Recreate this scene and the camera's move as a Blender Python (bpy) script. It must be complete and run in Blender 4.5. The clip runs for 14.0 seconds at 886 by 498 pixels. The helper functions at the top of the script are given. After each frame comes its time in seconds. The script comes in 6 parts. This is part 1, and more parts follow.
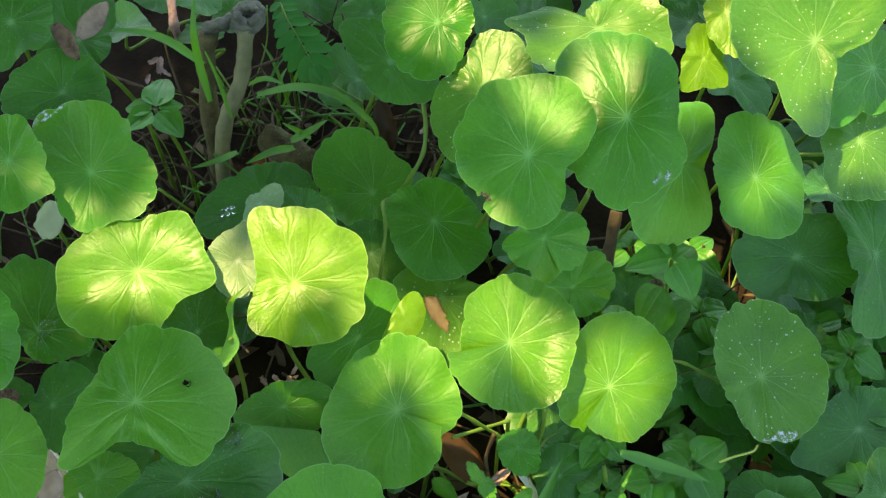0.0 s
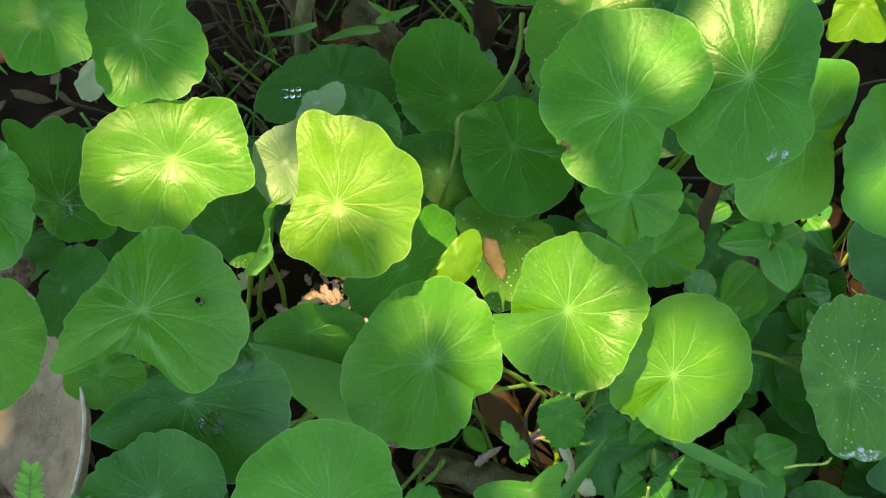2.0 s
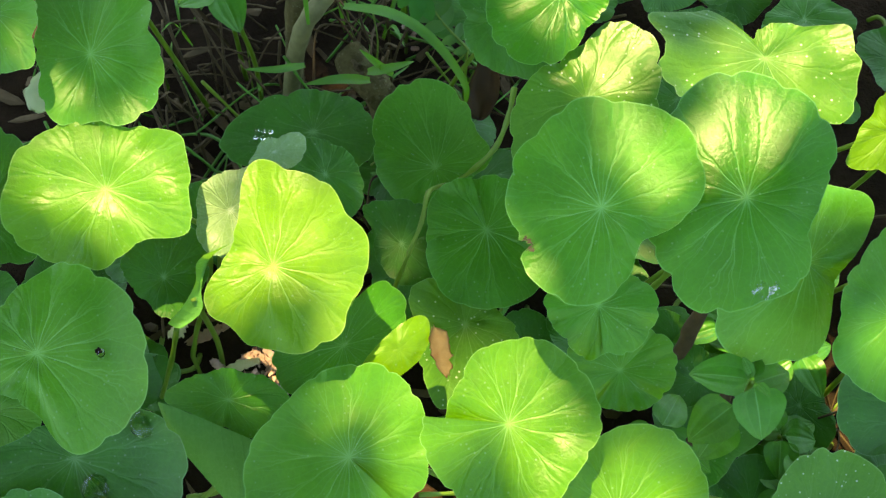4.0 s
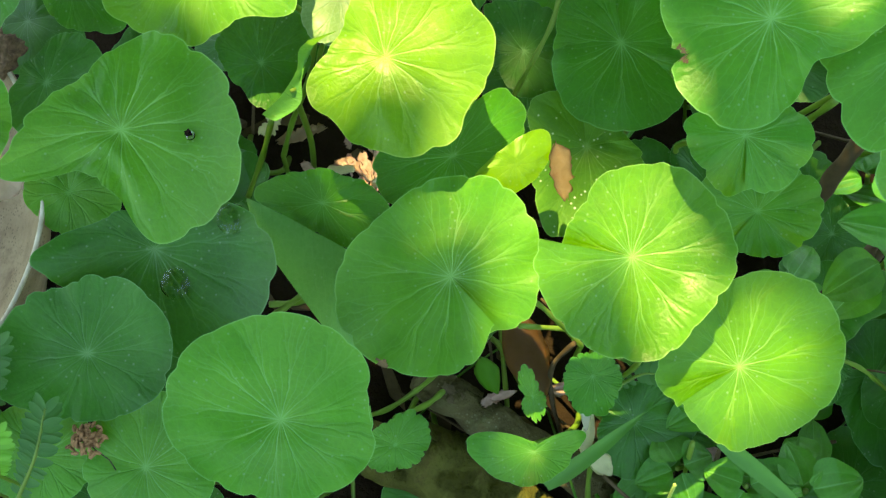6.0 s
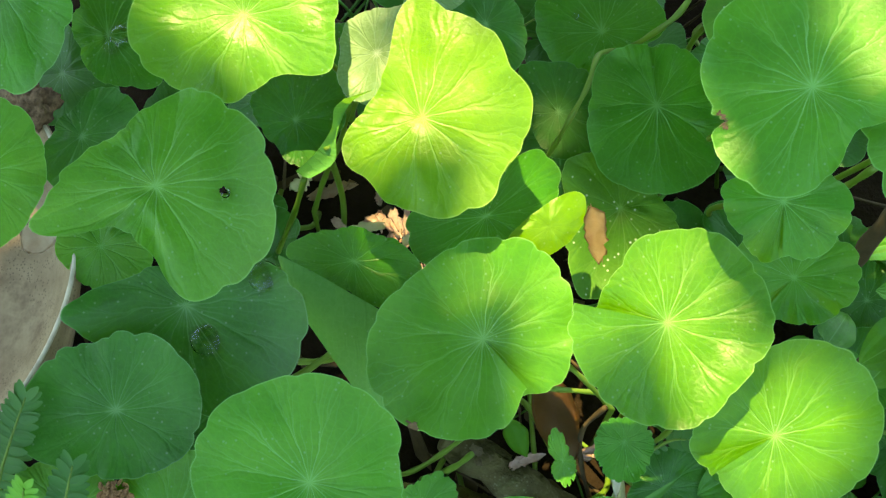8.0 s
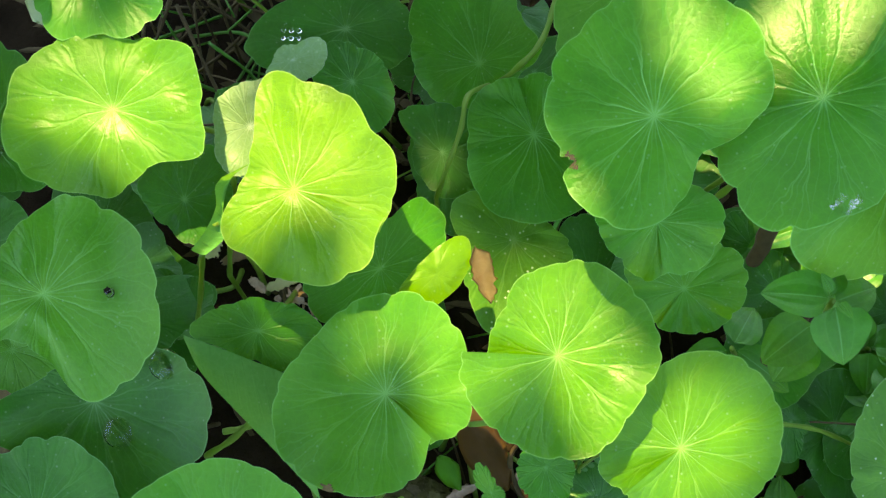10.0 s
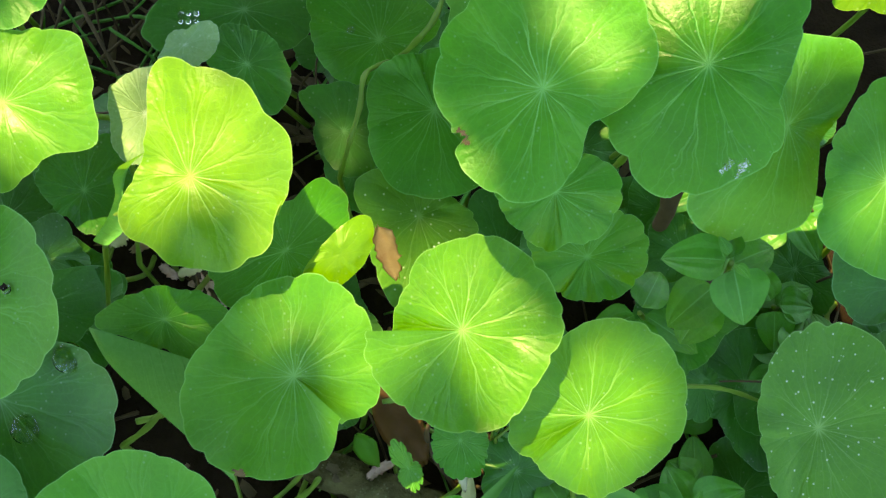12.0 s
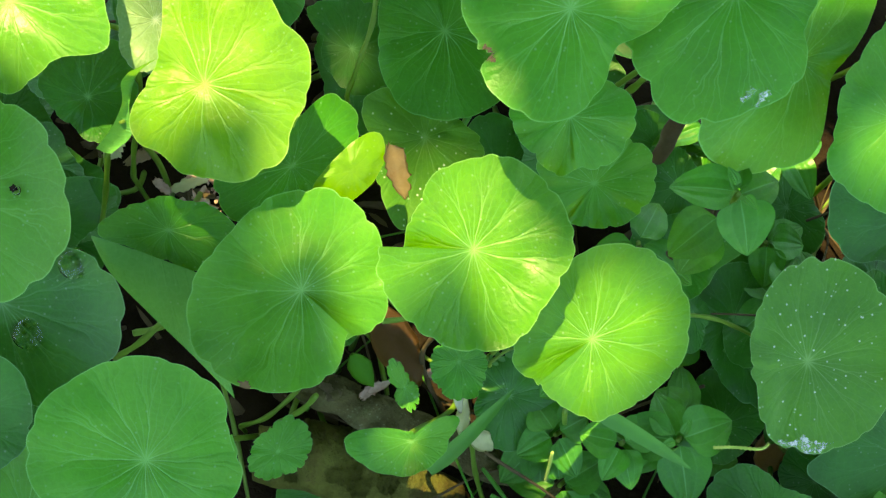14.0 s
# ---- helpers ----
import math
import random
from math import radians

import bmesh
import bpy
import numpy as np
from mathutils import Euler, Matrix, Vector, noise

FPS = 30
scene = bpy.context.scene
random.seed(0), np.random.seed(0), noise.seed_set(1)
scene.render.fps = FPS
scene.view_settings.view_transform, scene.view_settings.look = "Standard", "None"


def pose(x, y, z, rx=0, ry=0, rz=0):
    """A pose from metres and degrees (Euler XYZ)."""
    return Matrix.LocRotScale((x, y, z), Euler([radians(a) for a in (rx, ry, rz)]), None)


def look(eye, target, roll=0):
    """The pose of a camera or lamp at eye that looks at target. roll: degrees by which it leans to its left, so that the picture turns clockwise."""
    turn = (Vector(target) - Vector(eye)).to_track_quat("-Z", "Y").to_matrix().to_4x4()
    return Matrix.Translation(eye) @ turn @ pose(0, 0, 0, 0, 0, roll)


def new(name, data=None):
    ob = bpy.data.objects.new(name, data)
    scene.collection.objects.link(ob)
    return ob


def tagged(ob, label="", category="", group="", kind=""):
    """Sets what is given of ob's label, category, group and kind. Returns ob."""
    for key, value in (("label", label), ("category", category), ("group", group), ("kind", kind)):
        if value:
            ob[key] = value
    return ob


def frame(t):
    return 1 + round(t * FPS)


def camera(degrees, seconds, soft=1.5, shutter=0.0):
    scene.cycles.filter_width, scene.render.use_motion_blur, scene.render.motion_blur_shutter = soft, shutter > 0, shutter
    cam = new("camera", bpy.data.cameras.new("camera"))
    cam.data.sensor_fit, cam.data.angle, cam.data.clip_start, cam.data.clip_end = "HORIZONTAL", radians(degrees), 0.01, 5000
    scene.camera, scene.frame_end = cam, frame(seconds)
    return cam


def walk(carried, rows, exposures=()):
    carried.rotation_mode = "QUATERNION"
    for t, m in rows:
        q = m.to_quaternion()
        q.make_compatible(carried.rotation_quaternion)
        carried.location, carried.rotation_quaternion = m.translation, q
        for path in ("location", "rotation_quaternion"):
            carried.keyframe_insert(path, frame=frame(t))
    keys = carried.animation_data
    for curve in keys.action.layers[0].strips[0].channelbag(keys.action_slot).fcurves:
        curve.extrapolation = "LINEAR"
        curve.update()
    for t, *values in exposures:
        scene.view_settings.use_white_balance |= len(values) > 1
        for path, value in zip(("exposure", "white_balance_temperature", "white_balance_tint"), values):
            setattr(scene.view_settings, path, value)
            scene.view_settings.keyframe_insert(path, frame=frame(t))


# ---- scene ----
cam = camera(40, 14.0, soft=1.35)
PATH = [
    (0.0, -0.0683, -0.2341, 0.5559, 0.5731, 0.0035, -0.3090),
    (0.5, -0.0694, -0.2199, 0.5462, 0.5197, 0.0325, -0.2730),
    (1.0, -0.0635, -0.2007, 0.5428, 0.5045, 0.0355, -0.2128),
    (1.5, -0.0478, -0.1870, 0.5307, 0.4445, 0.0425, -0.1583),
    (2.0, -0.0313, -0.1720, 0.5251, 0.4280, 0.0103, -0.1179),
    (2.2, -0.0274, -0.1711, 0.5209, 0.4316, -0.0119, -0.1011),
    (4.3, -0.0001, -0.1408, 0.4860, 0.4656, -0.0350, 0.0520),
    (4.5, -0.0023, -0.1426, 0.4818, 0.4532, -0.0464, 0.0660),
    (5.0, -0.0037, -0.1437, 0.4596, 0.3752, -0.0216, 0.1029),
    (5.5, -0.0066, -0.1430, 0.4482, 0.3247, -0.0208, 0.1114),
    (6.0, -0.0155, -0.1366, 0.4490, 0.3343, -0.0149, 0.1369),
    (6.5, -0.0302, -0.1325, 0.4523, 0.3573, 0.0056, 0.1759),
    (7.0, -0.0369, -0.1337, 0.4507, 0.3740, 0.0122, 0.1978),
    (7.5, -0.0342, -0.1362, 0.4484, 0.3822, -0.0160, 0.1983),
    (8.0, -0.0206, -0.1329, 0.4476, 0.3740, -0.0074, 0.1585),
    (8.2, -0.0153, -0.1309, 0.4483, 0.3762, -0.0069, 0.1447),
    (10.3, 0.0199, -0.1098, 0.4627, 0.3411, 0.0587, 0.0098),
    (10.5, 0.0232, -0.1108, 0.4618, 0.3351, 0.0603, -0.0034),
    (11.0, 0.0279, -0.1105, 0.4649, 0.3404, 0.0347, -0.0169),
    (11.5, 0.0293, -0.1086, 0.4650, 0.3317, 0.0272, -0.0253),
    (12.0, 0.0279, -0.1084, 0.4629, 0.3253, 0.0251, -0.0267),
    (12.5, 0.0294, -0.1098, 0.4597, 0.3105, 0.0087, -0.0340),
    (13.0, 0.0281, -0.1127, 0.4593, 0.3079, 0.0014, -0.0321),
    (13.5, 0.0241, -0.1160, 0.4595, 0.2934, -0.0172, -0.0143),
    (14.0, 0.0067, -0.1158, 0.4611, 0.2810, -0.0332, -0.0061),
]
EXPOSURES = [
    (0.0, 2.85, 7500, 4),
    (2.2, 2.8, 7500, 2),
    (5.0, 3.12, 8100, -5),
    (8.0, 3.12, 8000, -8),
    (11.0, 3.05, 8000, -6),
    (14.0, 3.1, 7900, -12),
]
walk(cam, [(t, Matrix.LocRotScale((x, y, z), Euler((a, b, c)), None)) for t, x, y, z, a, b, c in PATH], EXPOSURES)

# ---- world and sun ----
SUN_WAY = Vector((-0.20, 0.30, 1.0)).normalized()
elevation = math.asin(SUN_WAY.z)
bearing = math.atan2(SUN_WAY.x, SUN_WAY.y)
world = bpy.data.worlds.new("daylight")
scene.world = world
world.use_nodes = True
wn = world.node_tree.nodes
sky = wn.new("ShaderNodeTexSky")
sky.sky_type = "NISHITA"
sky.sun_disc = False
sky.sun_elevation = elevation
sky.sun_rotation = bearing
sky.air_density, sky.dust_density = 1.0, 1.5
world.node_tree.links.new(sky.outputs[0], wn["Background"].inputs[0])
wn["Background"].inputs[1].default_value = 0.145
sun_data = bpy.data.lights.new("sun", "SUN")
sun_data.energy, sun_data.angle, sun_data.color = 3.3, radians(0.6), (1.0, 0.765, 0.41)
sun = new("sun", sun_data)
sun.matrix_world = look(SUN_WAY * 8, (0, 0, 0))


# ---- materials ----
def material(name):
    m = bpy.data.materials.new(name)
    m.use_nodes = True
    nt = m.node_tree
    nt.nodes.clear()
    out = nt.nodes.new("ShaderNodeOutputMaterial")

    def add(kind, *ins, **attrs):
        n = nt.nodes.new("ShaderNode" + kind)
        for k, v in attrs.items():
            setattr(n, k, v)
        for i, v in enumerate(ins):
            if v is None:
                continue
            if hasattr(v, "is_output"):
                nt.links.new(v, n.inputs[i])
            else:
                n.inputs[i].default_value = v
        return n

    def link(a, b):
        nt.links.new(a, b)

    return m, out, add, link


def mixed(add, fac, a, b, how="MIX"):
    n = add("MixRGB", fac, a, b, blend_type=how)
    return n.outputs[0]


def math_node(add, op, a, b=None, clamp=False):
    n = add("Math", a, b, operation=op, use_clamp=clamp)
    return n.outputs[0]


def ramped(add, value, lo, hi, a=0.0, b=1.0):
    n = add("MapRange", value, lo, hi, a, b, interpolation_type="SMOOTHSTEP")
    return n.outputs[0]


def noised(add, coords, scale, detail=4.0, rough=0.55):
    n = add("TexNoise", coords)
    n.inputs["Scale"].default_value = scale
    n.inputs["Detail"].default_value = detail
    n.inputs["Roughness"].default_value = rough
    return n.outputs[0]


def leaf_material(name, deep, fresh, thin, gloss=0.32, through_light=0.30, vein=0.58, count=12.0, speckle=0.18, edge=0.45, ribbed=False, shine=0.24, star=0.6, relief=0.42):
    """A waxy round blade: veins run and fork from the hub (UV: x round, y out), with a paler rim."""
    m, out, add, link = material(name)
    uv = add("UVMap").outputs[0]
    obj = add("TexCoord").outputs["Object"]
    rnd = add("ObjectInfo").outputs["Random"]
    sep = add("SeparateXYZ", uv)
    ang, rad = sep.outputs[0], sep.outputs[1]
    shift = add("VectorMath", obj, add("CombineXYZ", math_node(add, "MULTIPLY", rnd, 7.0), 0.0, 0.0).outputs[0], operation="ADD").outputs[0]
    warp = noised(add, shift, 75.0, 3.0)
    turn = math_node(add, "ADD", math_node(add, "MULTIPLY", ang, count), math_node(add, "MULTIPLY", math_node(add, "SUBTRACT", warp, 0.5), 0.55))
    if ribbed:
        off = math_node(add, "ABSOLUTE", math_node(add, "SUBTRACT", ang, 0.5))
        mid = ramped(add, off, 0.002, 0.012, 1.0, 0.0)
        row = math_node(add, "ABSOLUTE", math_node(add, "SUBTRACT", off, 0.115))
        veins = math_node(add, "MAXIMUM", mid, math_node(add, "MULTIPLY", ramped(add, row, 0.002, 0.014, 1.0, 0.0), 0.8))
        hub = math_node(add, "MULTIPLY", mid, 0.6)
        puff = ramped(add, math_node(add, "MINIMUM", off, row), 0.0, 0.06)
    else:
        first = math_node(add, "ABSOLUTE", math_node(add, "SUBTRACT", math_node(add, "FRACT", turn), 0.5))
        fork = math_node(add, "ABSOLUTE", math_node(add, "SUBTRACT", first, ramped(add, rad, 0.25, 1.15, 0.0, 0.27)))
        twig = math_node(add, "ABSOLUTE", math_node(add, "SUBTRACT", fork, ramped(add, rad, 0.5, 1.15, 0.0, 0.14)))
        away = math_node(add, "MULTIPLY", twig, rad)
        main = math_node(add, "MULTIPLY", ramped(add, away, 0.002, 0.016, 1.0, 0.0), ramped(add, rad, 0.1, 0.9, 1.0, 0.22))
        thread = math_node(add, "FRACT", math_node(add, "MULTIPLY", turn, 3.0))
        thread = math_node(add, "MULTIPLY", math_node(add, "ABSOLUTE", math_node(add, "SUBTRACT", thread, 0.5)), rad)
        side = math_node(add, "MULTIPLY", ramped(add, thread, 0.0, 0.05, 1.0, 0.0), ramped(add, rad, 0.15, 0.9, 0.4, 0.14))
        veins = math_node(add, "MAXIMUM", main, side)
        hub = ramped(add, math_node(add, "ADD", rad, math_node(add, "MULTIPLY", first, 0.12)), 0.02, 0.17, 1.0, 0.0)
        puff = ramped(add, twig, 0.0, 0.11)
    web = add("TexVoronoi", obj, feature="DISTANCE_TO_EDGE")
    web.inputs["Scale"].default_value = 420.0
    net = ramped(add, web.outputs[0], 0.0, 0.16, 1.0, 0.0)
    faint = ramped(add, noised(add, shift, 70.0, 2.0), 0.3, 0.65, 0.4, 1.0)
    pale = math_node(add, "MAXIMUM", math_node(add, "MULTIPLY", math_node(add, "MULTIPLY", veins, faint), vein), math_node(add, "MULTIPLY", hub, star))
    blotch = noised(add, shift, 38.0, 5.0, 0.62)
    swell = noised(add, shift, 42.0, 2.0, 0.5)
    fine = noised(add, obj, 520.0, 3.0, 0.6)
    tone = math_node(add, "ADD", math_node(add, "MULTIPLY", ramped(add, blotch, 0.34, 0.66), 0.7), math_node(add, "MULTIPLY", rnd, 0.3))
    colour = mixed(add, tone, (*deep, 1), (*fresh, 1))
    colour = mixed(add, math_node(add, "MULTIPLY", net, 0.2), colour, (fresh[0] * 1.5, fresh[1] * 1.25, fresh[2] * 1.6, 1))
    colour = mixed(add, math_node(add, "MULTIPLY", ramped(add, fine, 0.4, 0.75), 0.3), colour, (deep[0] * 0.7, deep[1] * 0.7, deep[2] * 0.8, 1))
    pale_col = (min(1, fresh[0] * 2.2 + 0.09), min(1, fresh[1] * 1.6 + 0.11), fresh[2] * 2.5 + 0.09, 1)
    colour = mixed(add, pale, colour, pale_col)
    rim = math_node(add, "MULTIPLY", ramped(add, rad, 0.984, 0.998), edge)
    colour = mixed(add, rim, colour, pale_col)
    if speckle > 0:
        dots = add("TexVoronoi", shift)
        dots.inputs["Scale"].default_value = 400.0
        some = ramped(add, noised(add, shift, 110.0, 3.0), 0.42, 0.56)
        spot = math_node(add, "MULTIPLY", ramped(add, dots.outputs[0], 0.06, 0.2, 1.0, 0.0), some)
        colour = mixed(add, math_node(add, "MULTIPLY", spot, speckle), colour, (0.40, 0.46, 0.32, 1))
    blade = add("BsdfPrincipled")
    link(colour, blade.inputs["Base Color"])
    patchy = ramped(add, noised(add, shift, 26.0, 3.0), 0.35, 0.65, -0.05, 0.14)
    link(math_node(add, "ADD", math_node(add, "ADD", gloss, patchy), math_node(add, "MULTIPLY", fine, 0.14)), blade.inputs["Roughness"])
    blade.inputs["Specular IOR Level"].default_value = shine
    inner = add("BsdfTranslucent")
    thin_col = mixed(add, math_node(add, "MULTIPLY", veins, 0.15), (*thin, 1), (thin[0] * 0.7, thin[1] * 0.75, thin[2] * 0.6, 1))
    thin_col = mixed(add, math_node(add, "MULTIPLY", ramped(add, blotch, 0.3, 0.75), 0.3), thin_col, (thin[0] * 0.7, thin[1] * 0.8, thin[2] * 0.6, 1))
    link(thin_col, inner.inputs[0])
    lows = math_node(add, "ADD", math_node(add, "MULTIPLY", puff, 0.45 if ribbed else 0.2), math_node(add, "MULTIPLY", swell, 0.36))
    highs = math_node(add, "ADD", math_node(add, "MULTIPLY", fine, 0.3), math_node(add, "MULTIPLY", net, -0.03))
    bump = add("Bump")
    bump.inputs["Strength"].default_value = relief
    bump.inputs["Distance"].default_value = 0.0011
    link(math_node(add, "ADD", lows, highs), bump.inputs["Height"])
    link(bump.outputs[0], blade.inputs["Normal"])
    link(bump.outputs[0], inner.inputs["Normal"])
    mix = add("MixShader", through_light, blade.outputs[0], inner.outputs[0])
    link(mix.outputs[0], out.inputs[0])
    return m


def plain_material(name, low, high, scale=40.0, rough=0.7, bump_depth=0.0006, fine_scale=300.0, stain=None, stain_amount=0.5, metal=0.0, thin=None, shine=0.3, speck=None, speck_scale=260.0):
    m, out, add, link = material(name)
    obj = add("TexCoord").outputs["Object"]
    rnd = add("ObjectInfo").outputs["Random"]
    big = noised(add, obj, scale, 5.0, 0.6)
    fine = noised(add, obj, fine_scale, 4.0, 0.6)
    tone = math_node(add, "ADD", ramped(add, big, 0.3, 0.7, 0.0, 0.6), math_node(add, "ADD", math_node(add, "MULTIPLY", fine, 0.25), math_node(add, "MULTIPLY", rnd, 0.2)), clamp=True)
    colour = mixed(add, tone, (*low, 1), (*high, 1))
    if stain:
        where = ramped(add, noised(add, obj, scale * 0.45, 6.0, 0.7), 0.48, 0.66)
        colour = mixed(add, math_node(add, "MULTIPLY", where, stain_amount), colour, (*stain, 1))
    if speck:
        dots = add("TexVoronoi", obj)
        dots.inputs["Scale"].default_value = speck_scale
        spot = math_node(add, "MULTIPLY", ramped(add, dots.outputs[0], 0.16, 0.34, 1.0, 0.0), ramped(add, noised(add, obj, scale * 1.7, 3.0), 0.42, 0.6))
        colour = mixed(add, math_node(add, "MULTIPLY", spot, 0.6), colour, (*speck, 1))
    skin = add("BsdfPrincipled")
    link(colour, skin.inputs["Base Color"])
    skin.inputs["Metallic"].default_value = metal
    skin.inputs["Specular IOR Level"].default_value = shine
    link(math_node(add, "ADD", rough - 0.08, math_node(add, "MULTIPLY", fine, 0.16)), skin.inputs["Roughness"])
    bump = add("Bump")
    bump.inputs["Strength"].default_value = 0.6
    bump.inputs["Distance"].default_value = bump_depth
    link(math_node(add, "ADD", big, math_node(add, "MULTIPLY", fine, 0.5)), bump.inputs["Height"])
    link(bump.outputs[0], skin.inputs["Normal"])
    if thin:
        inner = add("BsdfTranslucent", (*thin, 1))
        link(add("MixShader", 0.35, skin.outputs[0], inner.outputs[0]).outputs[0], out.inputs[0])
    else:
        link(skin.outputs[0], out.inputs[0])
    return m


LEAF = {
    "mature": leaf_material("mature_leaf", (0.012, 0.080, 0.004), (0.030, 0.152, 0.006), (0.16, 0.40, 0.004)),
    # part of the sun's yellow is mixed into this base colour
    "sunny": leaf_material("sunny_leaf", (0.020, 0.098, 0.006), (0.046, 0.168, 0.008), (0.24, 0.46, 0.004)),
    "fresh": leaf_material("fresh_leaf", (0.020, 0.108, 0.008), (0.046, 0.182, 0.011), (0.26, 0.48, 0.004)),
    # yellower base for leaves in sun, the sunlit tint included
    "bright": leaf_material("bright_leaf", (0.028, 0.108, 0.005), (0.057, 0.178, 0.006), (0.28, 0.50, 0.004)),
    # strongest sunlit yellow, put straight into the base colour
    "sun_yellow": leaf_material("sun_yellow_leaf", (0.040, 0.115, 0.003), (0.076, 0.178, 0.004), (0.27, 0.48, 0.003)),
    # dark bluish blade; shade under the canopy is also put into this base
    "shade_dark": leaf_material("shade_dark_leaf", (0.009, 0.054, 0.005), (0.021, 0.104, 0.007), (0.10, 0.30, 0.004), through_light=0.24, vein=0.36),
    "dusty": leaf_material("dusty_leaf", (0.026, 0.092, 0.008), (0.050, 0.150, 0.010), (0.14, 0.40, 0.01), speckle=1.0, vein=0.4),
    # small sunlit leaf, its base colour yellowed for the sun
    "smooth": leaf_material("smooth_leaf", (0.048, 0.130, 0.003), (0.080, 0.190, 0.004), (0.36, 0.50, 0.003), vein=0.12, star=0.0, relief=0.2),
    "pale": leaf_material("pale_leaf", (0.075, 0.14, 0.055), (0.115, 0.19, 0.095), (0.24, 0.42, 0.04), through_light=0.25, vein=0.2),
    "under": leaf_material("leaf_underside", (0.045, 0.168, 0.028), (0.074, 0.215, 0.042), (0.2, 0.42, 0.02), gloss=0.5, vein=0.0, edge=0.1, shine=0.35, star=0.0),
}
weed_mat = leaf_material("weed_leaf", (0.018, 0.090, 0.007), (0.036, 0.155, 0.010), (0.16, 0.36, 0.02), gloss=0.28, vein=0.12, edge=0.1, ribbed=True, speckle=0.0, shine=0.24)
stem_mat = plain_material("stem_green", (0.05, 0.105, 0.010), (0.125, 0.205, 0.028), 60, 0.5, 0.0003, thin=(0.2, 0.34, 0.03))
grass_mat = plain_material("grass_blade", (0.024, 0.10, 0.010), (0.050, 0.17, 0.018), 50, 0.5, 0.0003, thin=(0.1, 0.26, 0.01))
# near-black base: the deep shade below the leaves is in this colour
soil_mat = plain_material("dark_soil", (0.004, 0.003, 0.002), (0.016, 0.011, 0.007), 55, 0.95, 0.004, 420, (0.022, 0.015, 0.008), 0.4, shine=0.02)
chip_mat = plain_material("pale_chips", (0.20, 0.12, 0.09), (0.52, 0.38, 0.33), 300, 0.75, 0.0006, 500, (0.25, 0.08, 0.03), 0.6)
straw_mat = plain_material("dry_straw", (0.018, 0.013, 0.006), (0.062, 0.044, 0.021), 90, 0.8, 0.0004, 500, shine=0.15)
flake_mat = plain_material("bark_flake", (0.045, 0.034, 0.020), (0.13, 0.105, 0.068), 150, 0.9, 0.002, 600, (0.05, 0.055, 0.02), 0.5, shine=0.1)
moss_mat = plain_material("mossy_bark", (0.026, 0.028, 0.006), (0.080, 0.080, 0.018), 70, 0.95, 0.004, 420, (0.045, 0.028, 0.014), 0.7, shine=0.06, speck=(0.03, 0.028, 0.010), speck_scale=900.0)
wood_mat = plain_material("grey_wood", (0.028, 0.024, 0.009), (0.082, 0.071, 0.030), 110, 0.9, 0.004, 520, (0.075, 0.080, 0.035), 0.6, shine=0.1, speck=(0.12, 0.115, 0.075), speck_scale=700.0)
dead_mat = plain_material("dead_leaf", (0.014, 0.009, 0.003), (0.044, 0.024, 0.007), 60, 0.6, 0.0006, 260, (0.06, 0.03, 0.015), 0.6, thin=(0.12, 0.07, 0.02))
rust_mat = plain_material("rusty_leaf", (0.11, 0.082, 0.042), (0.30, 0.25, 0.16), 130, 0.6, 0.0009, 420, (0.12, 0.045, 0.015), 0.7, thin=(0.30, 0.16, 0.06))
tan_mat = plain_material("tan_leaf", (0.30, 0.15, 0.055), (0.52, 0.33, 0.17), 80, 0.55, 0.0005, 260, (0.3, 0.14, 0.05), 0.4, thin=(0.5, 0.3, 0.12))
grey_dead_mat = plain_material("grey_dead_leaf", (0.16, 0.115, 0.075), (0.32, 0.25, 0.17), 160, 0.75, 0.001, 420, (0.07, 0.045, 0.03), 0.7)
cement_mat = plain_material("cement_bowl", (0.088, 0.062, 0.035), (0.22, 0.170, 0.106), 36, 0.9, 0.0016, 380, (0.055, 0.036, 0.022), 0.95, shine=0.1, speck=(0.035, 0.026, 0.016), speck_scale=820.0)
mud_mat = plain_material("dry_mud", (0.036, 0.021, 0.011), (0.15, 0.092, 0.052), 110, 0.95, 0.004, 420, (0.02, 0.013, 0.008), 0.7)
terracotta_mat = plain_material("terracotta", (0.15, 0.035, 0.006), (0.235, 0.062, 0.011), 25, 0.75, 0.0008, 320, (0.10, 0.04, 0.018), 0.6, shine=0.1)
scorch_mat = plain_material("brown_scorch", (0.03, 0.016, 0.006), (0.11, 0.075, 0.03), 300, 0.8, 0.0005, 800)
bark_mat = plain_material("tree_bark", (0.06, 0.05, 0.04), (0.16, 0.13, 0.10), 12, 0.9, 0.006, 60)
canopy_mat = plain_material("tree_leaf", (0.03, 0.09, 0.015), (0.07, 0.16, 0.03), 8, 0.5, 0.0006, 80, thin=(0.12, 0.28, 0.02))


def water_material():
    m, out, add, link = material("water_drop")
    g = add("BsdfPrincipled")
    g.inputs["Base Color"].default_value = (1, 1, 1, 1)
    g.inputs["Roughness"].default_value = 0.02
    g.inputs["IOR"].default_value = 1.33
    g.inputs["Transmission Weight"].default_value = 1.0
    link(g.outputs[0], out.inputs[0])
    return m


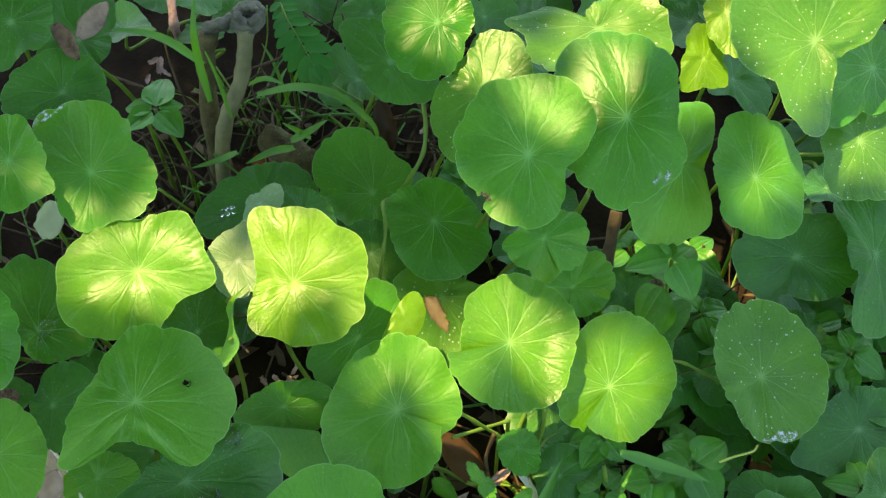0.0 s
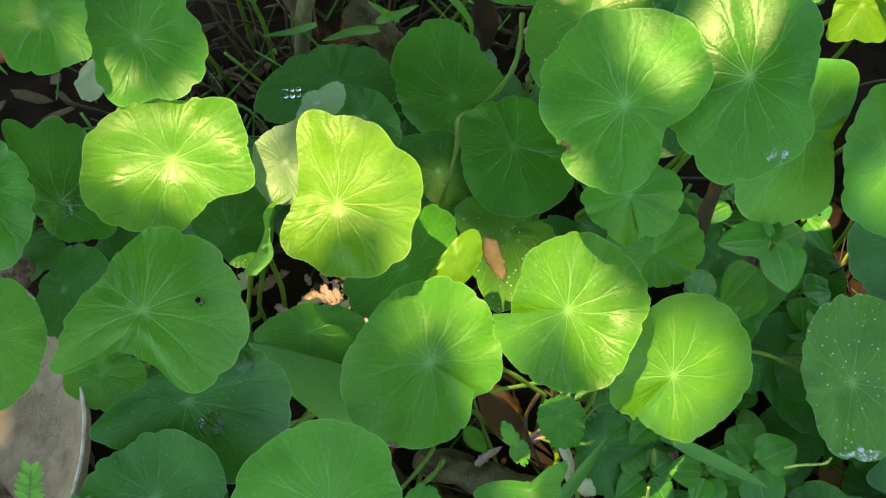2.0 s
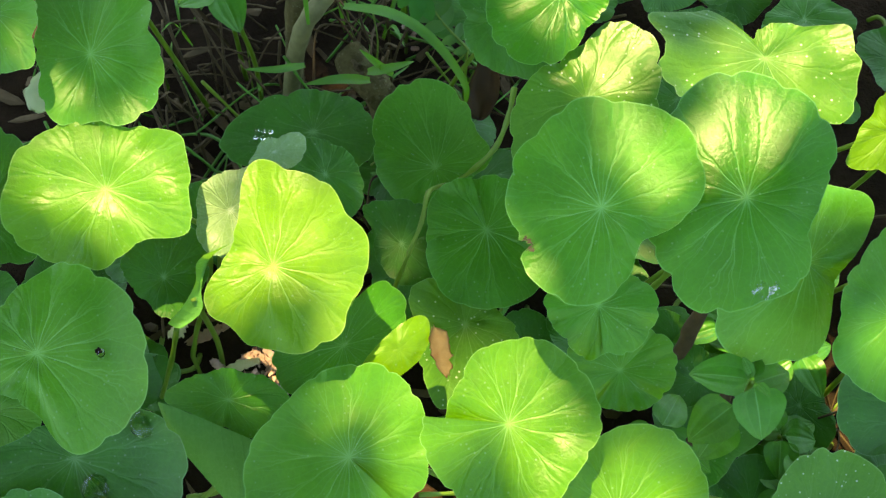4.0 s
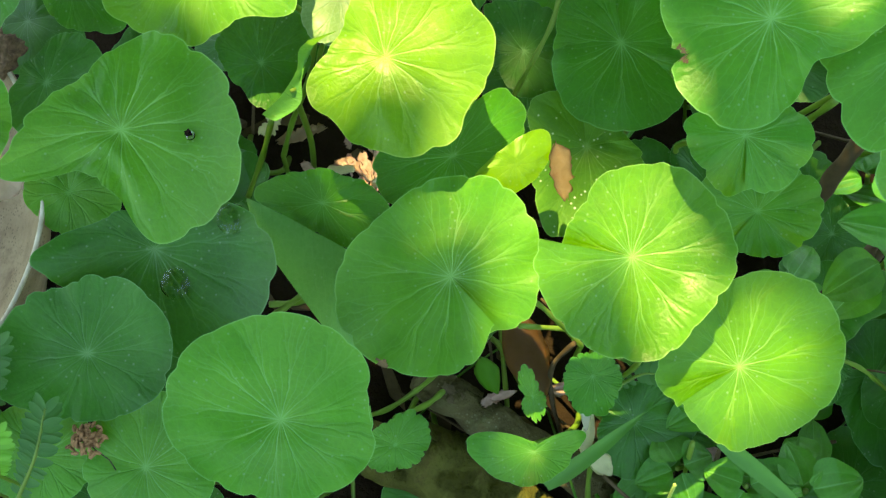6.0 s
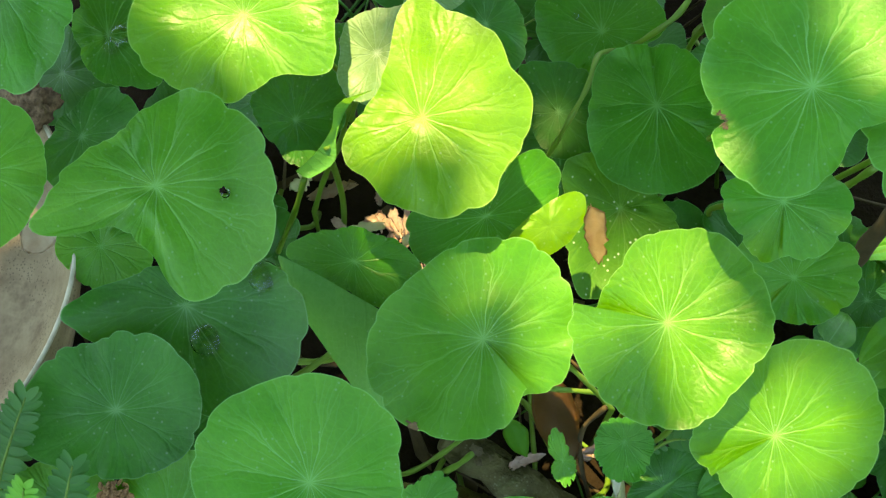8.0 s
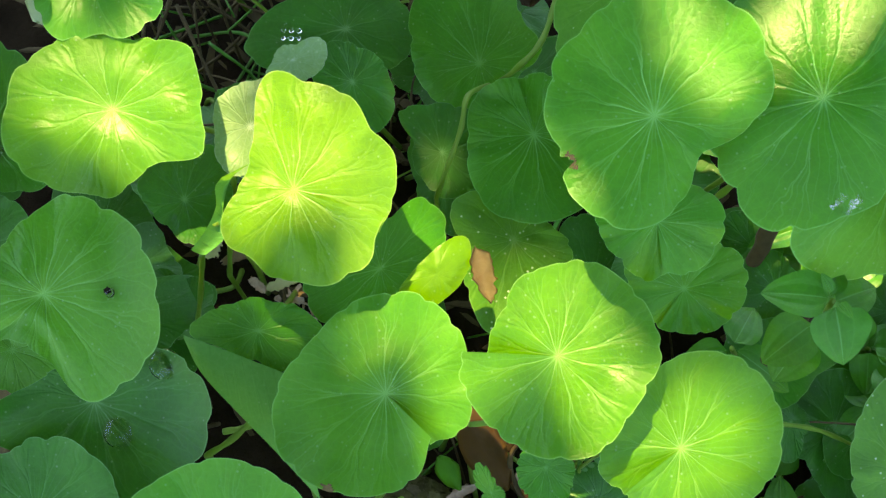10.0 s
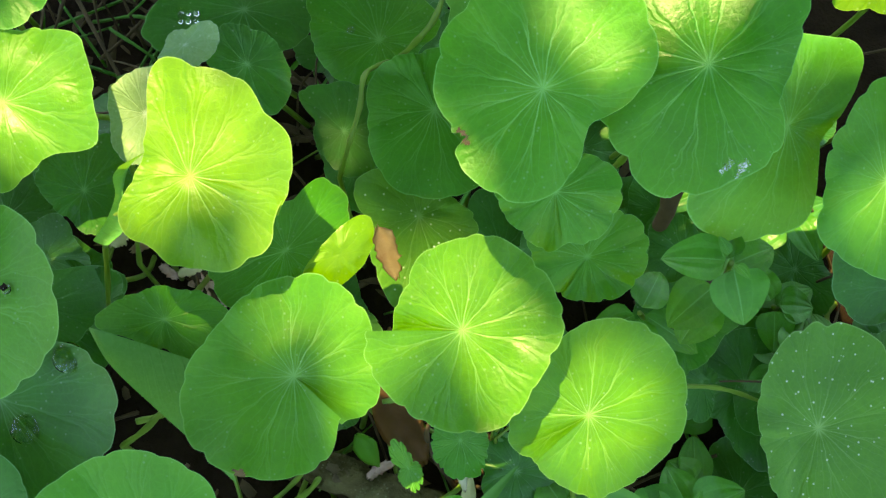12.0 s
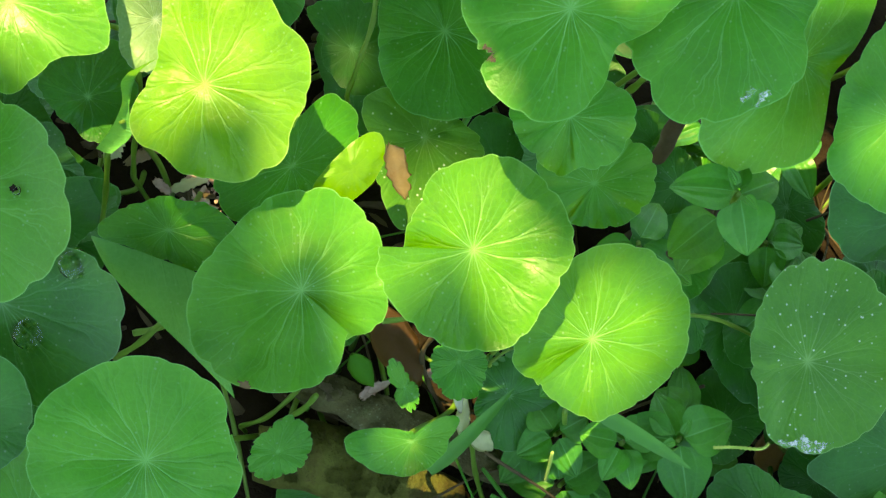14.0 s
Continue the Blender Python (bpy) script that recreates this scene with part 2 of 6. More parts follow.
# broken whitish layer that paints the sky's gloss near a leaf's rim
def sheen_material():
    m, out, add, link = material("dried_film")
    obj = add("TexCoord").outputs["Object"]
    gleam = add("BsdfPrincipled")
    link(mixed(add, noised(add, obj, 700.0, 3.0), (0.16, 0.22, 0.15, 1), (0.40, 0.45, 0.38, 1)), gleam.inputs["Base Color"])
    gleam.inputs["Roughness"].default_value = 0.6
    bare = add("BsdfTransparent")
    patchy = ramped(add, noised(add, obj, 260.0, 5.0, 0.7), 0.42, 0.62)
    link(add("MixShader", math_node(add, "MULTIPLY", patchy, 0.85), bare.outputs[0], gleam.outputs[0]).outputs[0], out.inputs[0])
    return m


sheen_mat = sheen_material()
water_mat = water_material()


# ---- builders ----
def part(name, bm, mat, parent=None, label="", smooth=True):
    me = bpy.data.meshes.new(name)
    bm.to_mesh(me)
    bm.free()
    me.materials.append(mat)
    if smooth:
        me.polygons.foreach_set("use_smooth", [True] * len(me.polygons))
    ob = new(name, me)
    if parent:
        ob.parent = parent
    if label:
        ob["label"] = label
    return ob


def thing(name, where, label, category, group="", kind=""):
    ob = new(name)
    ob.empty_display_size = 0.01
    ob.location = where
    return tagged(ob, label, category, group, kind)


def tube_into(bm, points, radii, sides=7):
    """A round tapering tube along points, closed at both ends."""
    points = [Vector(p) for p in points]
    rings, side = [], None
    for i, p in enumerate(points):
        way = (points[min(i + 1, len(points) - 1)] - points[max(i - 1, 0)]).normalized()
        if side is None:
            side = way.orthogonal().normalized()
        side = (side - way * side.dot(way)).normalized()
        other = way.cross(side)
        rings.append([bm.verts.new(p + (side * math.cos(2 * math.pi * k / sides) + other * math.sin(2 * math.pi * k / sides)) * radii[i]) for k in range(sides)])
    for a, b in zip(rings, rings[1:]):
        for k in range(sides):
            bm.faces.new((a[k], a[(k + 1) % sides], b[(k + 1) % sides], b[k]))
    bm.faces.new(rings[0][::-1])
    bm.faces.new(rings[-1])


def curve_points(p, bends, q, n=12):
    """Points along a smooth Catmull-Rom way from p over bends to q."""
    pts = [Vector(x) for x in (p, *bends, q)]
    pts = [pts[0] * 2 - pts[1], *pts, pts[-1] * 2 - pts[-2]]
    out = []
    for i in range(1, len(pts) - 2):
        a, b, c, d = pts[i - 1 : i + 3]
        for k in range(n):
            t = k / n
            out.append(0.5 * ((2 * b) + (c - a) * t + (2 * a - 5 * b + 4 * c - d) * t * t + (3 * b - a - 3 * c + d) * t ** 3))
    return out + [pts[-2]]


def lathe(profile, seg=64, wobble=0.0, seed=0):
    """A turned body from pairs of radius and height."""
    bm = bmesh.new()
    rings = []
    for r, z in profile:
        ring = []
        for k in range(seg):
            a = 2 * math.pi * k / seg
            rr = r * (1 + wobble * noise.noise((math.cos(a) * 1.5 + seed, math.sin(a) * 1.5, z * 20)))
            ring.append(bm.verts.new((rr * math.cos(a), rr * math.sin(a), z)))
        rings.append(ring)
    for a, b in zip(rings, rings[1:]):
        for k in range(seg):
            bm.faces.new((a[k], a[(k + 1) % seg], b[(k + 1) % seg], b[k]))
    return bm


def blade_mesh(radius, lobes, cup, saddle, teeth, depth, slit=None, seed=0, rings=11, seg=108, flap=None, ripple=0.014, bite=None):
    """A round crenate blade in its own plane: lobes are the harmonics of its outline, saddle its bend; slit: angle, lift, and how far its two lips reach out; flap: angle, offset, fold of an edge turned down; bite: angle, depth, width of a piece gone from the rim."""
    rng = random.Random(seed)
    bm = bmesh.new()
    uv = bm.loops.layers.uv.new("UVMap")
    cuts = sorted(rng.uniform(-0.28, 0.28) + k for k in range(teeth))
    deep = [rng.uniform(0.35, 1.3) for _ in range(teeth)]
    phase = [rng.uniform(0, 6.28) for _ in range(4)]
    start = slit[0] if slit else 0.0

    def outline(a):
        r = 1.0
        s = sum(lobes[2 * k] * math.cos((k + 1) * a) + lobes[2 * k + 1] * math.sin((k + 1) * a) for k in range(len(lobes) // 2))
        r = radius * math.exp(s)
        x = (a / (2 * math.pi) * teeth) % teeth
        for c, d in zip(cuts, deep):
            off = abs((x - c + teeth / 2) % teeth - teeth / 2)
            r *= 1 - depth * d * max(0.0, 1 - off / 0.22) ** 1.15
        r *= 1 + 0.12 * depth * abs(math.sin(1.5 * x + phase[0])) - 0.10 * depth * math.sin(4.3 * x + phase[1])
        if bite:
            turn = (a - bite[0] + math.pi) % (2 * math.pi) - math.pi
            r *= 1 - bite[1] * math.exp(-((turn / bite[2]) ** 4)) * (1 + 0.25 * math.sin(turn * 90))
        return r

    grid = []
    wrap = seg if not slit else seg + 1
    for j in range(wrap):
        f = j / seg
        a = start + (2 * math.pi + (0.16 if slit else 0.0)) * f
        rim = outline(a)
        if slit and len(slit) > 2:
            rim *= 1 + slit[2] * math.exp(-((f / 0.05) ** 2)) + slit[3] * math.exp(-(((1 - f) / 0.05) ** 2))
        row = []
        for i in range(1, rings + 1):
            v = 1 - (1 - i / rings) ** 1.25
            r = rim * v
            rho = min(r / radius, 1.6)
            z = radius * rho * rho * (cup + saddle[0] * math.cos(2 * a) + saddle[1] * math.sin(2 * a))
            z -= radius * 0.035 * math.exp(-((r / (0.16 * radius)) ** 2)) - radius * 0.035
            z += radius * ripple * v ** 2 * (math.sin(5 * a + phase[0]) + 0.7 * math.sin(8 * a + phase[1]) + 0.5 * math.sin(13 * a + phase[2]))
            z += radius * 0.065 * noise.noise((math.cos(a) * v * 2.2 + seed, math.sin(a) * v * 2.2, phase[3]))
            if slit:
                z += radius * slit[1] * v * (math.exp(-f * 9) - math.exp(-(1 - f) * 9))
            x, y = r * math.cos(a), r * math.sin(a)
            if flap:
                d = x * math.cos(flap[0]) + y * math.sin(flap[0]) - flap[1] * radius
                if d > 0:
                    turn = flap[2] * min(1.0, d / (0.25 * radius))
                    z -= d * math.sin(turn)
                    x -= d * (1 - math.cos(turn)) * math.cos(flap[0])
                    y -= d * (1 - math.cos(turn)) * math.sin(flap[0])
            row.append((bm.verts.new((x, y, z)), f, v))
        grid.append(row)
    hub = bm.verts.new((0, 0, 0))

    def face(items):
        fc = bm.faces.new([i[0] for i in items])
        for lp, i in zip(fc.loops, items):
            lp[uv].uv = (i[1], i[2])

    for j in range(seg):
        a, b = grid[j], grid[(j + 1) % wrap]
        last = 1.0 if (j + 1) == seg else None
        fix = [(v, last if last is not None else u, w) for v, u, w in b]
        face([(hub, a[0][1], 0.0), a[0], fix[0]])
        for i in range(rings - 1):
            face([a[i], a[i + 1], fix[i + 1], fix[i]])
    return bm


def basis_of(normal):
    """A frame whose z is the normal and whose x lies to the east."""
    n = Vector(normal).normalized()
    u = Vector((1, 0, 0))
    u = (u - n * u.dot(n)).normalized()
    v = n.cross(u)
    return Matrix((u, v, n)).transposed().to_4x4()


leaf_count = 0


def pennywort(hub, normal, radius, lobes, cup=0.05, saddle=(0.0, 0.0), sort="mature", teeth=14, depth=0.05, slit=None, flap=None, label="", root=None, stalk=True, ripple=0.014, bow=None, film=None, burn=None, bite=None, seg=168):
    """One pennywort leaf: a round blade on its own petiole, standing on the soil."""
    global leaf_count
    leaf_count += 1
    rng = random.Random(1000 + leaf_count)
    hub = Vector(hub)
    if root is None:
        a = rng.uniform(0, 2 * math.pi)
        root = (hub.x + 0.022 * math.cos(a), hub.y + 0.03 + 0.018 * math.sin(a))
    base = Vector((root[0], root[1], ground_height(root[0], root[1]) - 0.004))
    words = {
        "mature": "round green pennywort leaf with scalloped edge on its stalk",
        "sunny": "yellowish-green pennywort leaf with scalloped edge on its stalk",
        "sun_yellow": "yellow-green pennywort leaf with scalloped edge, sunlit tone in its colour",
        "shade_dark": "dark bluish-green pennywort leaf lying low among the others",
        "dusty": "dull green pennywort leaf dusted with pale specks",
        "fresh": "fresh mid-green pennywort leaf with scalloped edge on its stalk",
        "smooth": "small smooth yellow-green pennywort leaf catching the sun",
        "bright": "bright green glossy pennywort leaf with pale veins in the sun",
        "pale": "pale silvery pennywort leaf turned to the sun",
        "under": "folded pennywort leaf showing its matt underside",
    }
    top = thing("pennywort", base, label or words[sort], "plant", "pennywort leaves")
    bm = blade_mesh(radius, lobes, cup, saddle, teeth, depth, slit, leaf_count, flap=flap, ripple=ripple, seg=seg, bite=bite)
    blade = part("blade", bm, LEAF[sort], top)
    blade.matrix_basis = Matrix.Translation(hub - base) @ basis_of(normal)
    for name, patch, mat, words in (("residue", film, sheen_mat, "thin whitish patch painted as sky gloss"), ("scorch", burn, scorch_mat, "brown withered spot at the rim")):
        if not patch:
            continue
        bm = blade_mesh(radius, lobes, cup, saddle, teeth, depth, slit, leaf_count, flap=flap, ripple=ripple, rings=33, seg=seg * 2, bite=bite)
        gone = []
        for fc in bm.faces:
            c = fc.calc_center_median()
            turn = (math.atan2(c.y, c.x) - patch[0] + math.pi) % (2 * math.pi) - math.pi
            out = math.hypot(c.x, c.y) / radius
            rag = 0.3 * noise.noise((c.x * 400, c.y * 400, 2.0))
            if abs(turn) / patch[1] + abs(out - patch[2]) / patch[3] + rag > 1:
                gone.append(fc)
        bmesh.ops.delete(bm, geom=gone, context="FACES")
        for v in bm.verts:
            v.co.z += 0.00022
        skin = part(name, bm, mat, top, words)
        skin.matrix_basis = blade.matrix_basis
    if stalk:
        n = Vector(normal).normalized()
        end = hub - base - n * 0.0003
        mid = end * 0.5 + Vector((rng.uniform(-0.012, 0.012), rng.uniform(-0.004, 0.014), 0.0))
        if bow:
            mid = Vector(bow) - base
        bm = bmesh.new()
        pts = curve_points((0, 0, 0), [mid, end - n * 0.012 + Vector((0, 0.002, -0.004))], end, 7)
        tube_into(bm, pts, [0.0012 - 0.0004 * i / len(pts) for i in range(len(pts))], 7)
        part("petiole", bm, stem_mat, top, "pale green round stalk")
    return top


def ground_height(x, y):
    near = math.exp(-(x * x + y * y) / 0.5)
    return near * (0.012 * noise.noise((x * 9, y * 9, 0.3)) + 0.006 * noise.noise((x * 30, y * 30, 1.3))) - 0.004


# ---- ground ----
def ground():
    bm = bmesh.new()
    steps = [-60, -25, -10, -4, -1.5, -0.8] + [-0.5 + 0.0125 * i for i in range(81)] + [0.8, 1.5, 4, 10, 25, 60]
    rows = [[bm.verts.new((x, y, ground_height(x, y))) for x in steps] for y in steps]
    for a, b in zip(rows, rows[1:]):
        for i in range(len(steps) - 1):
            bm.faces.new((a[i], a[i + 1], b[i + 1], b[i]))
    return tagged(part("ground", bm, soil_mat), "garden soil with crumbs and litter, blackened for deep shade", "ground", kind="structure")


ground()
pennywort((-0.0497, 0.0261, 0.1383), (-0.113, -0.301, 0.947), 0.0261, (0.265, 0.006, -0.136, 0.062, 0.029, -0.116, 0.022, 0.075, -0.009, 0.007, -0.001, -0.010, 0.033, 0.019, -0.010, 0.005, -0.011, -0.003, 0.010, -0.004, -0.001, -0.003, -0.007, -0.008), 0.04, (0.05, 0.0), "sun_yellow", teeth=12, depth=0.03, slit=(-0.45, -0.05, 0.0, 0.0))
pennywort((-0.0689, 0.0550, 0.1204), (-0.141, -0.300, 0.943), 0.0156, (0.204, 0.010, -0.014, 0.075, 0.026, 0.043, -0.046, -0.037, -0.006, -0.018, 0.004, -0.006, 0.015, 0.015, 0.001, 0.008, -0.006, 0.001, -0.005, -0.009, 0.001, 0.001, 0.004, -0.001, -0.000, 0.003, -0.001, -0.001), 0.0, (0.0, 0.0), "pale")
pennywort((0.0505, 0.0324, 0.1744), (-0.127, -0.274, 0.953), 0.0280, (-0.088, 0.179, -0.069, 0.160, 0.062, 0.090, 0.048, 0.003, 0.017, -0.002, 0.008, -0.020, 0.003, -0.004, -0.000, 0.003, -0.010, -0.002, 0.004, 0.006, -0.003, 0.002, 0.002, 0.004), 0.02, (0.05, 0.03), "fresh", teeth=13, depth=0.035, burn=(-2.64, 0.13, 0.87, 0.05), bite=(-2.64, 0.13, 0.06))
pennywort((0.0939, 0.0370, 0.1760), (-0.150, -0.355, 0.923), 0.0310, (-0.118, 0.091, -0.198, 0.071, -0.014, 0.013, -0.023, 0.028, -0.016, 0.018, 0.010, 0.008, 0.018, -0.007, -0.000, -0.009, 0.004, -0.007, -0.001, -0.005), -0.12, (0.05, 0.0), "mature", film=(-1.35, 0.15, 0.9, 0.1))
pennywort((0.1253, 0.0382, 0.1327), (0.212, -0.400, 0.892), 0.0246, (-0.257, -0.031, -0.204, 0.316, -0.044, 0.105, -0.034, 0.051, 0.006, -0.007, -0.014, -0.040, -0.017, -0.022, 0.002, -0.008, 0.006, 0.007, 0.009, 0.001), -0.1, (0.05, 0.0), "fresh", depth=0.03)
pennywort((0.1127, 0.1071, 0.1499), (0.000, -0.140, 0.990), 0.0239, (-0.047, -0.310, 0.449, -0.021, -0.092, 0.051, -0.029, -0.078, 0.051, 0.065, -0.068, 0.069, 0.014, -0.028, -0.004, 0.007, -0.020, 0.010, -0.014, -0.031, 0.032, -0.004, -0.012, 0.008, 0.004, -0.032, 0.021, 0.023), 0.0, (0.05, 0.05), "dusty")
pennywort((0.1499, 0.0176, 0.1372), (0.113, -0.301, 0.947), 0.0248, (0.124, 0.002, -0.142, 0.110, -0.005, -0.010, -0.003, 0.017, 0.021, 0.008, -0.021, -0.015, 0.010, 0.002, -0.001, -0.003, -0.003, 0.007, 0.004, -0.007), -0.05, (-0.06, 0.0), "fresh")
pennywort((0.1926, 0.0601, 0.1634), (0.085, -0.355, 0.931), 0.0319, (-0.238, 0.388, 0.076, 0.330, 0.186, 0.089, -0.003, -0.092, -0.040, 0.040, 0.044, 0.005, -0.019, -0.029, -0.003, 0.013, 0.017, -0.008, 0.000, -0.016, -0.013, -0.007, -0.009, 0.010, 0.005, 0.008, 0.002, 0.003), 0.12, (-0.06, 0.0), "dusty")
pennywort((0.2338, 0.0636, 0.1281), (0.213, -0.362, 0.908), 0.0237, (-0.173, -0.074, 0.234, 0.091, 0.034, -0.007, -0.023, 0.040, 0.011, -0.033, -0.028, -0.005, 0.017, 0.032, -0.003, -0.010, -0.014, 0.011, 0.015, -0.007, -0.011, -0.007, -0.000, 0.014, 0.001, -0.007, -0.007, 0.001), 0.0, (0.0, 0.0), "mature")
pennywort((0.1785, 0.1088, 0.1379), (-0.212, -0.296, 0.931), 0.0172, (0.258, -0.022, -0.275, 0.140, -0.033, -0.022, 0.022, -0.021, -0.033, 0.025, -0.031, -0.021, 0.019, 0.003, -0.005, -0.002, -0.011, 0.001, 0.001, 0.003, -0.007, -0.001, 0.000, -0.007, -0.003, 0.005, -0.003, -0.002), 0.0, (0.0, 0.0), "sun_yellow")
pennywort((0.1636, 0.0954, 0.1241), (0.000, -0.462, 0.887), 0.0130, (-0.061, -0.079, -0.188, 0.124, -0.064, -0.113, -0.002, 0.062, 0.050, 0.056, -0.000, -0.010, -0.004, 0.025, 0.000, -0.020, 0.008, -0.002, 0.005, 0.002, 0.001, -0.002, 0.007, -0.002, -0.004, -0.008, -0.002, -0.000), 0.0, (0.0, 0.0), "sun_yellow")
pennywort((0.0509, 0.0870, 0.1501), (-0.170, -0.299, 0.939), 0.0258, (0.071, -0.166, -0.053, 0.182, -0.075, -0.011, -0.029, -0.044, 0.007, 0.001, 0.003, 0.003, -0.008, 0.003, -0.009, -0.002, 0.004, -0.009, 0.006, 0.007, -0.007, 0.007, -0.007, -0.004, 0.000, -0.005, 0.001, 0.001), -0.05, (0.05, 0.0), "dusty")
pennywort((0.0410, 0.1202, 0.1636), (-0.071, -0.369, 0.927), 0.0228, (-0.232, 0.136, -0.145, 0.118, 0.032, -0.028, 0.022, -0.014, -0.003, -0.025, -0.004, -0.016, 0.002, 0.004, -0.004, 0.002, 0.009, 0.004, 0.003, 0.003, 0.002, -0.003, 0.003, 0.000, -0.002, 0.000, -0.004, 0.003), 0.0, (0.0, 0.0), "mature")
pennywort((0.0242, 0.1438, 0.1184), (0.000, -0.501, 0.866), 0.0200, (0.062, -0.007, -0.113, -0.225, 0.082, -0.020, -0.077, 0.032, -0.013, -0.015, -0.004, -0.000, 0.007, -0.005, -0.004, -0.006, 0.003, 0.004, -0.014, 0.000, 0.006, -0.008, -0.000, 0.004, 0.001, -0.002, 0.000, 0.001), -0.1, (0.0, 0.0), "shade_dark")
pennywort((0.0013, 0.1000, 0.0791), (0.000, -0.303, 0.953), 0.0218, (-0.185, 0.362, -0.049, 0.004, 0.061, -0.003, 0.023, 0.036, 0.019, 0.024, -0.000, 0.025, -0.002, 0.018, -0.001, 0.016, -0.000, 0.007, 0.000, 0.004, 0.000, -0.000, 0.003, 0.001, 0.002, 0.001, 0.001, 0.004), 0.05, (0.0, 0.05), "mature")
pennywort((0.0205, 0.0625, 0.1000), (0.057, -0.303, 0.951), 0.0234, (-0.032, -0.200, -0.061, -0.047, 0.001, -0.002, -0.025, -0.024, 0.002, 0.007, -0.007, 0.004, -0.003, -0.000, -0.001, -0.002, 0.003, 0.001, 0.001, -0.001), 0.08, (0.0, 0.04), "mature", depth=0.035, slit=(1.9, 0.10, -0.05, -0.05))
pennywort((-0.0103, 0.0609, 0.0891), (-0.141, -0.300, 0.943), 0.0148, (0.194, 0.102, -0.099, -0.124, 0.056, 0.027, -0.045, 0.027, 0.031, -0.051, -0.011, 0.040, -0.014, -0.021, 0.024, 0.009, -0.018, 0.001, 0.011, -0.006, -0.005, 0.006, 0.001, -0.006, 0.002, 0.005, -0.002, -0.005), 0.0, (0.0, 0.0), "shade_dark")
pennywort((0.0142, 0.0311, 0.0855), (0.071, -0.409, 0.910), 0.0197, (-0.106, -0.211, -0.115, -0.131, 0.089, 0.042, -0.006, -0.084, 0.000, 0.004, -0.010, -0.008, 0.027, 0.003, 0.001, -0.020, 0.003, 0.006, 0.009, 0.001, 0.000, 0.001, 0.004, -0.000, -0.001, 0.003, 0.005, -0.003), 0.1, (0.05, 0.0), "dusty")
pennywort((-0.0282, 0.0166, 0.0965), (-0.071, -0.302, 0.951), 0.0166, (-0.089, 0.132, 0.130, 0.365, -0.060, -0.037, -0.084, 0.055, -0.027, 0.010, 0.040, -0.028, -0.030, 0.005, -0.006, 0.024, -0.003, 0.000, -0.016, -0.019, 0.002, 0.007, 0.002, 0.007, -0.000, 0.002, -0.011, 0.003), 0.1, (0.0, 0.0), "mature")
pennywort((-0.0087, 0.0087, 0.1144), (0.142, -0.366, 0.920), 0.0092, (0.043, -0.067, -0.008, 0.374, -0.018, -0.026, -0.063, -0.006, 0.018, -0.017, -0.005, -0.011, 0.009, 0.011, 0.001, 0.006, -0.004, 0.009, -0.004, 0.002), -0.15, (0.0, 0.0), "smooth", depth=0.02)
pennywort((-0.0231, -0.0273, 0.1099), (0.000, -0.303, 0.953), 0.0290, (-0.091, -0.006, -0.016, 0.093, -0.009, -0.031, 0.009, -0.007, -0.001, -0.012, 0.000, -0.009, -0.005, 0.000, -0.003, -0.001, 0.001, 0.001, 0.003, 0.002), 0.08, (0.05, 0.03), "sunny", teeth=16, depth=0.035, slit=(-0.86, -0.20, -0.18, -0.24), burn=(-2.100, 0.07, 1.105, 0.05))
pennywort((0.0273, -0.0183, 0.1225), (0.042, -0.303, 0.952), 0.0265, (0.103, -0.055, -0.060, 0.085, 0.012, -0.019, 0.008, 0.034, 0.018, -0.010, 0.006, 0.002, 0.007, 0.001, -0.012, -0.005, 0.009, -0.002, -0.002, 0.004), 0.08, (0.04, -0.03), "bright", teeth=16, depth=0.035, slit=(3.10, 0.20, 0.30, -0.06))
pennywort((0.0641, -0.0403, 0.1021), (0.057, -0.356, 0.933), 0.0250, (0.147, 0.071, 0.001, 0.094, -0.037, -0.033, 0.034, 0.017, -0.010, -0.023, -0.002, 0.004, -0.001, -0.001, 0.003, 0.003, -0.001, -0.007, -0.001, -0.001), 0.08, (0.0, 0.04), "bright", teeth=15, depth=0.035, slit=(-2.55, 0.24, -0.06, -0.04))
pennywort((0.1433, -0.0393, 0.0610), (0.057, -0.329, 0.942), 0.0286, (0.206, 0.061, -0.141, 0.003, 0.024, 0.004, 0.006, -0.014, -0.012, 0.011, 0.005, 0.000, -0.002, -0.004, 0.002, 0.006, -0.002, -0.004, 0.002, 0.002, 0.002, -0.002, -0.002, 0.002, 0.001, -0.001, 0.000, -0.001), 0.05, (0.0, 0.0), "dusty", film=(-1.62, 0.34, 1.0, 0.12))
pennywort((0.0561, 0.0216, 0.1276), (0.000, -0.303, 0.953), 0.0153, (0.108, -0.223, 0.167, 0.043, -0.033, 0.031, 0.020, -0.015, -0.028, 0.006, 0.017, 0.015, 0.002, 0.010, 0.003, -0.023, -0.002, -0.002, -0.003, 0.006, 0.003, 0.006, 0.003, -0.005, -0.003, -0.002, -0.002, 0.003), -0.1, (0.1, 0.05), "fresh", slit=(-1.455, 0.15), ripple=0.06)
pennywort((0.0669, 0.0094, 0.1018), (0.000, -0.303, 0.953), 0.0160, (0.056, 0.041, 0.134, -0.000, -0.027, 0.066, -0.015, -0.023, -0.012, 0.020, 0.002, -0.016, 0.005, 0.004, -0.010, 0.005, 0.000, -0.004, -0.000, 0.001, 0.002, -0.002, -0.003, 0.002, 0.000, -0.002, -0.001, -0.001), 0.1, (0.1, 0.0), "fresh", slit=(-2.173, 0.08), ripple=0.06)
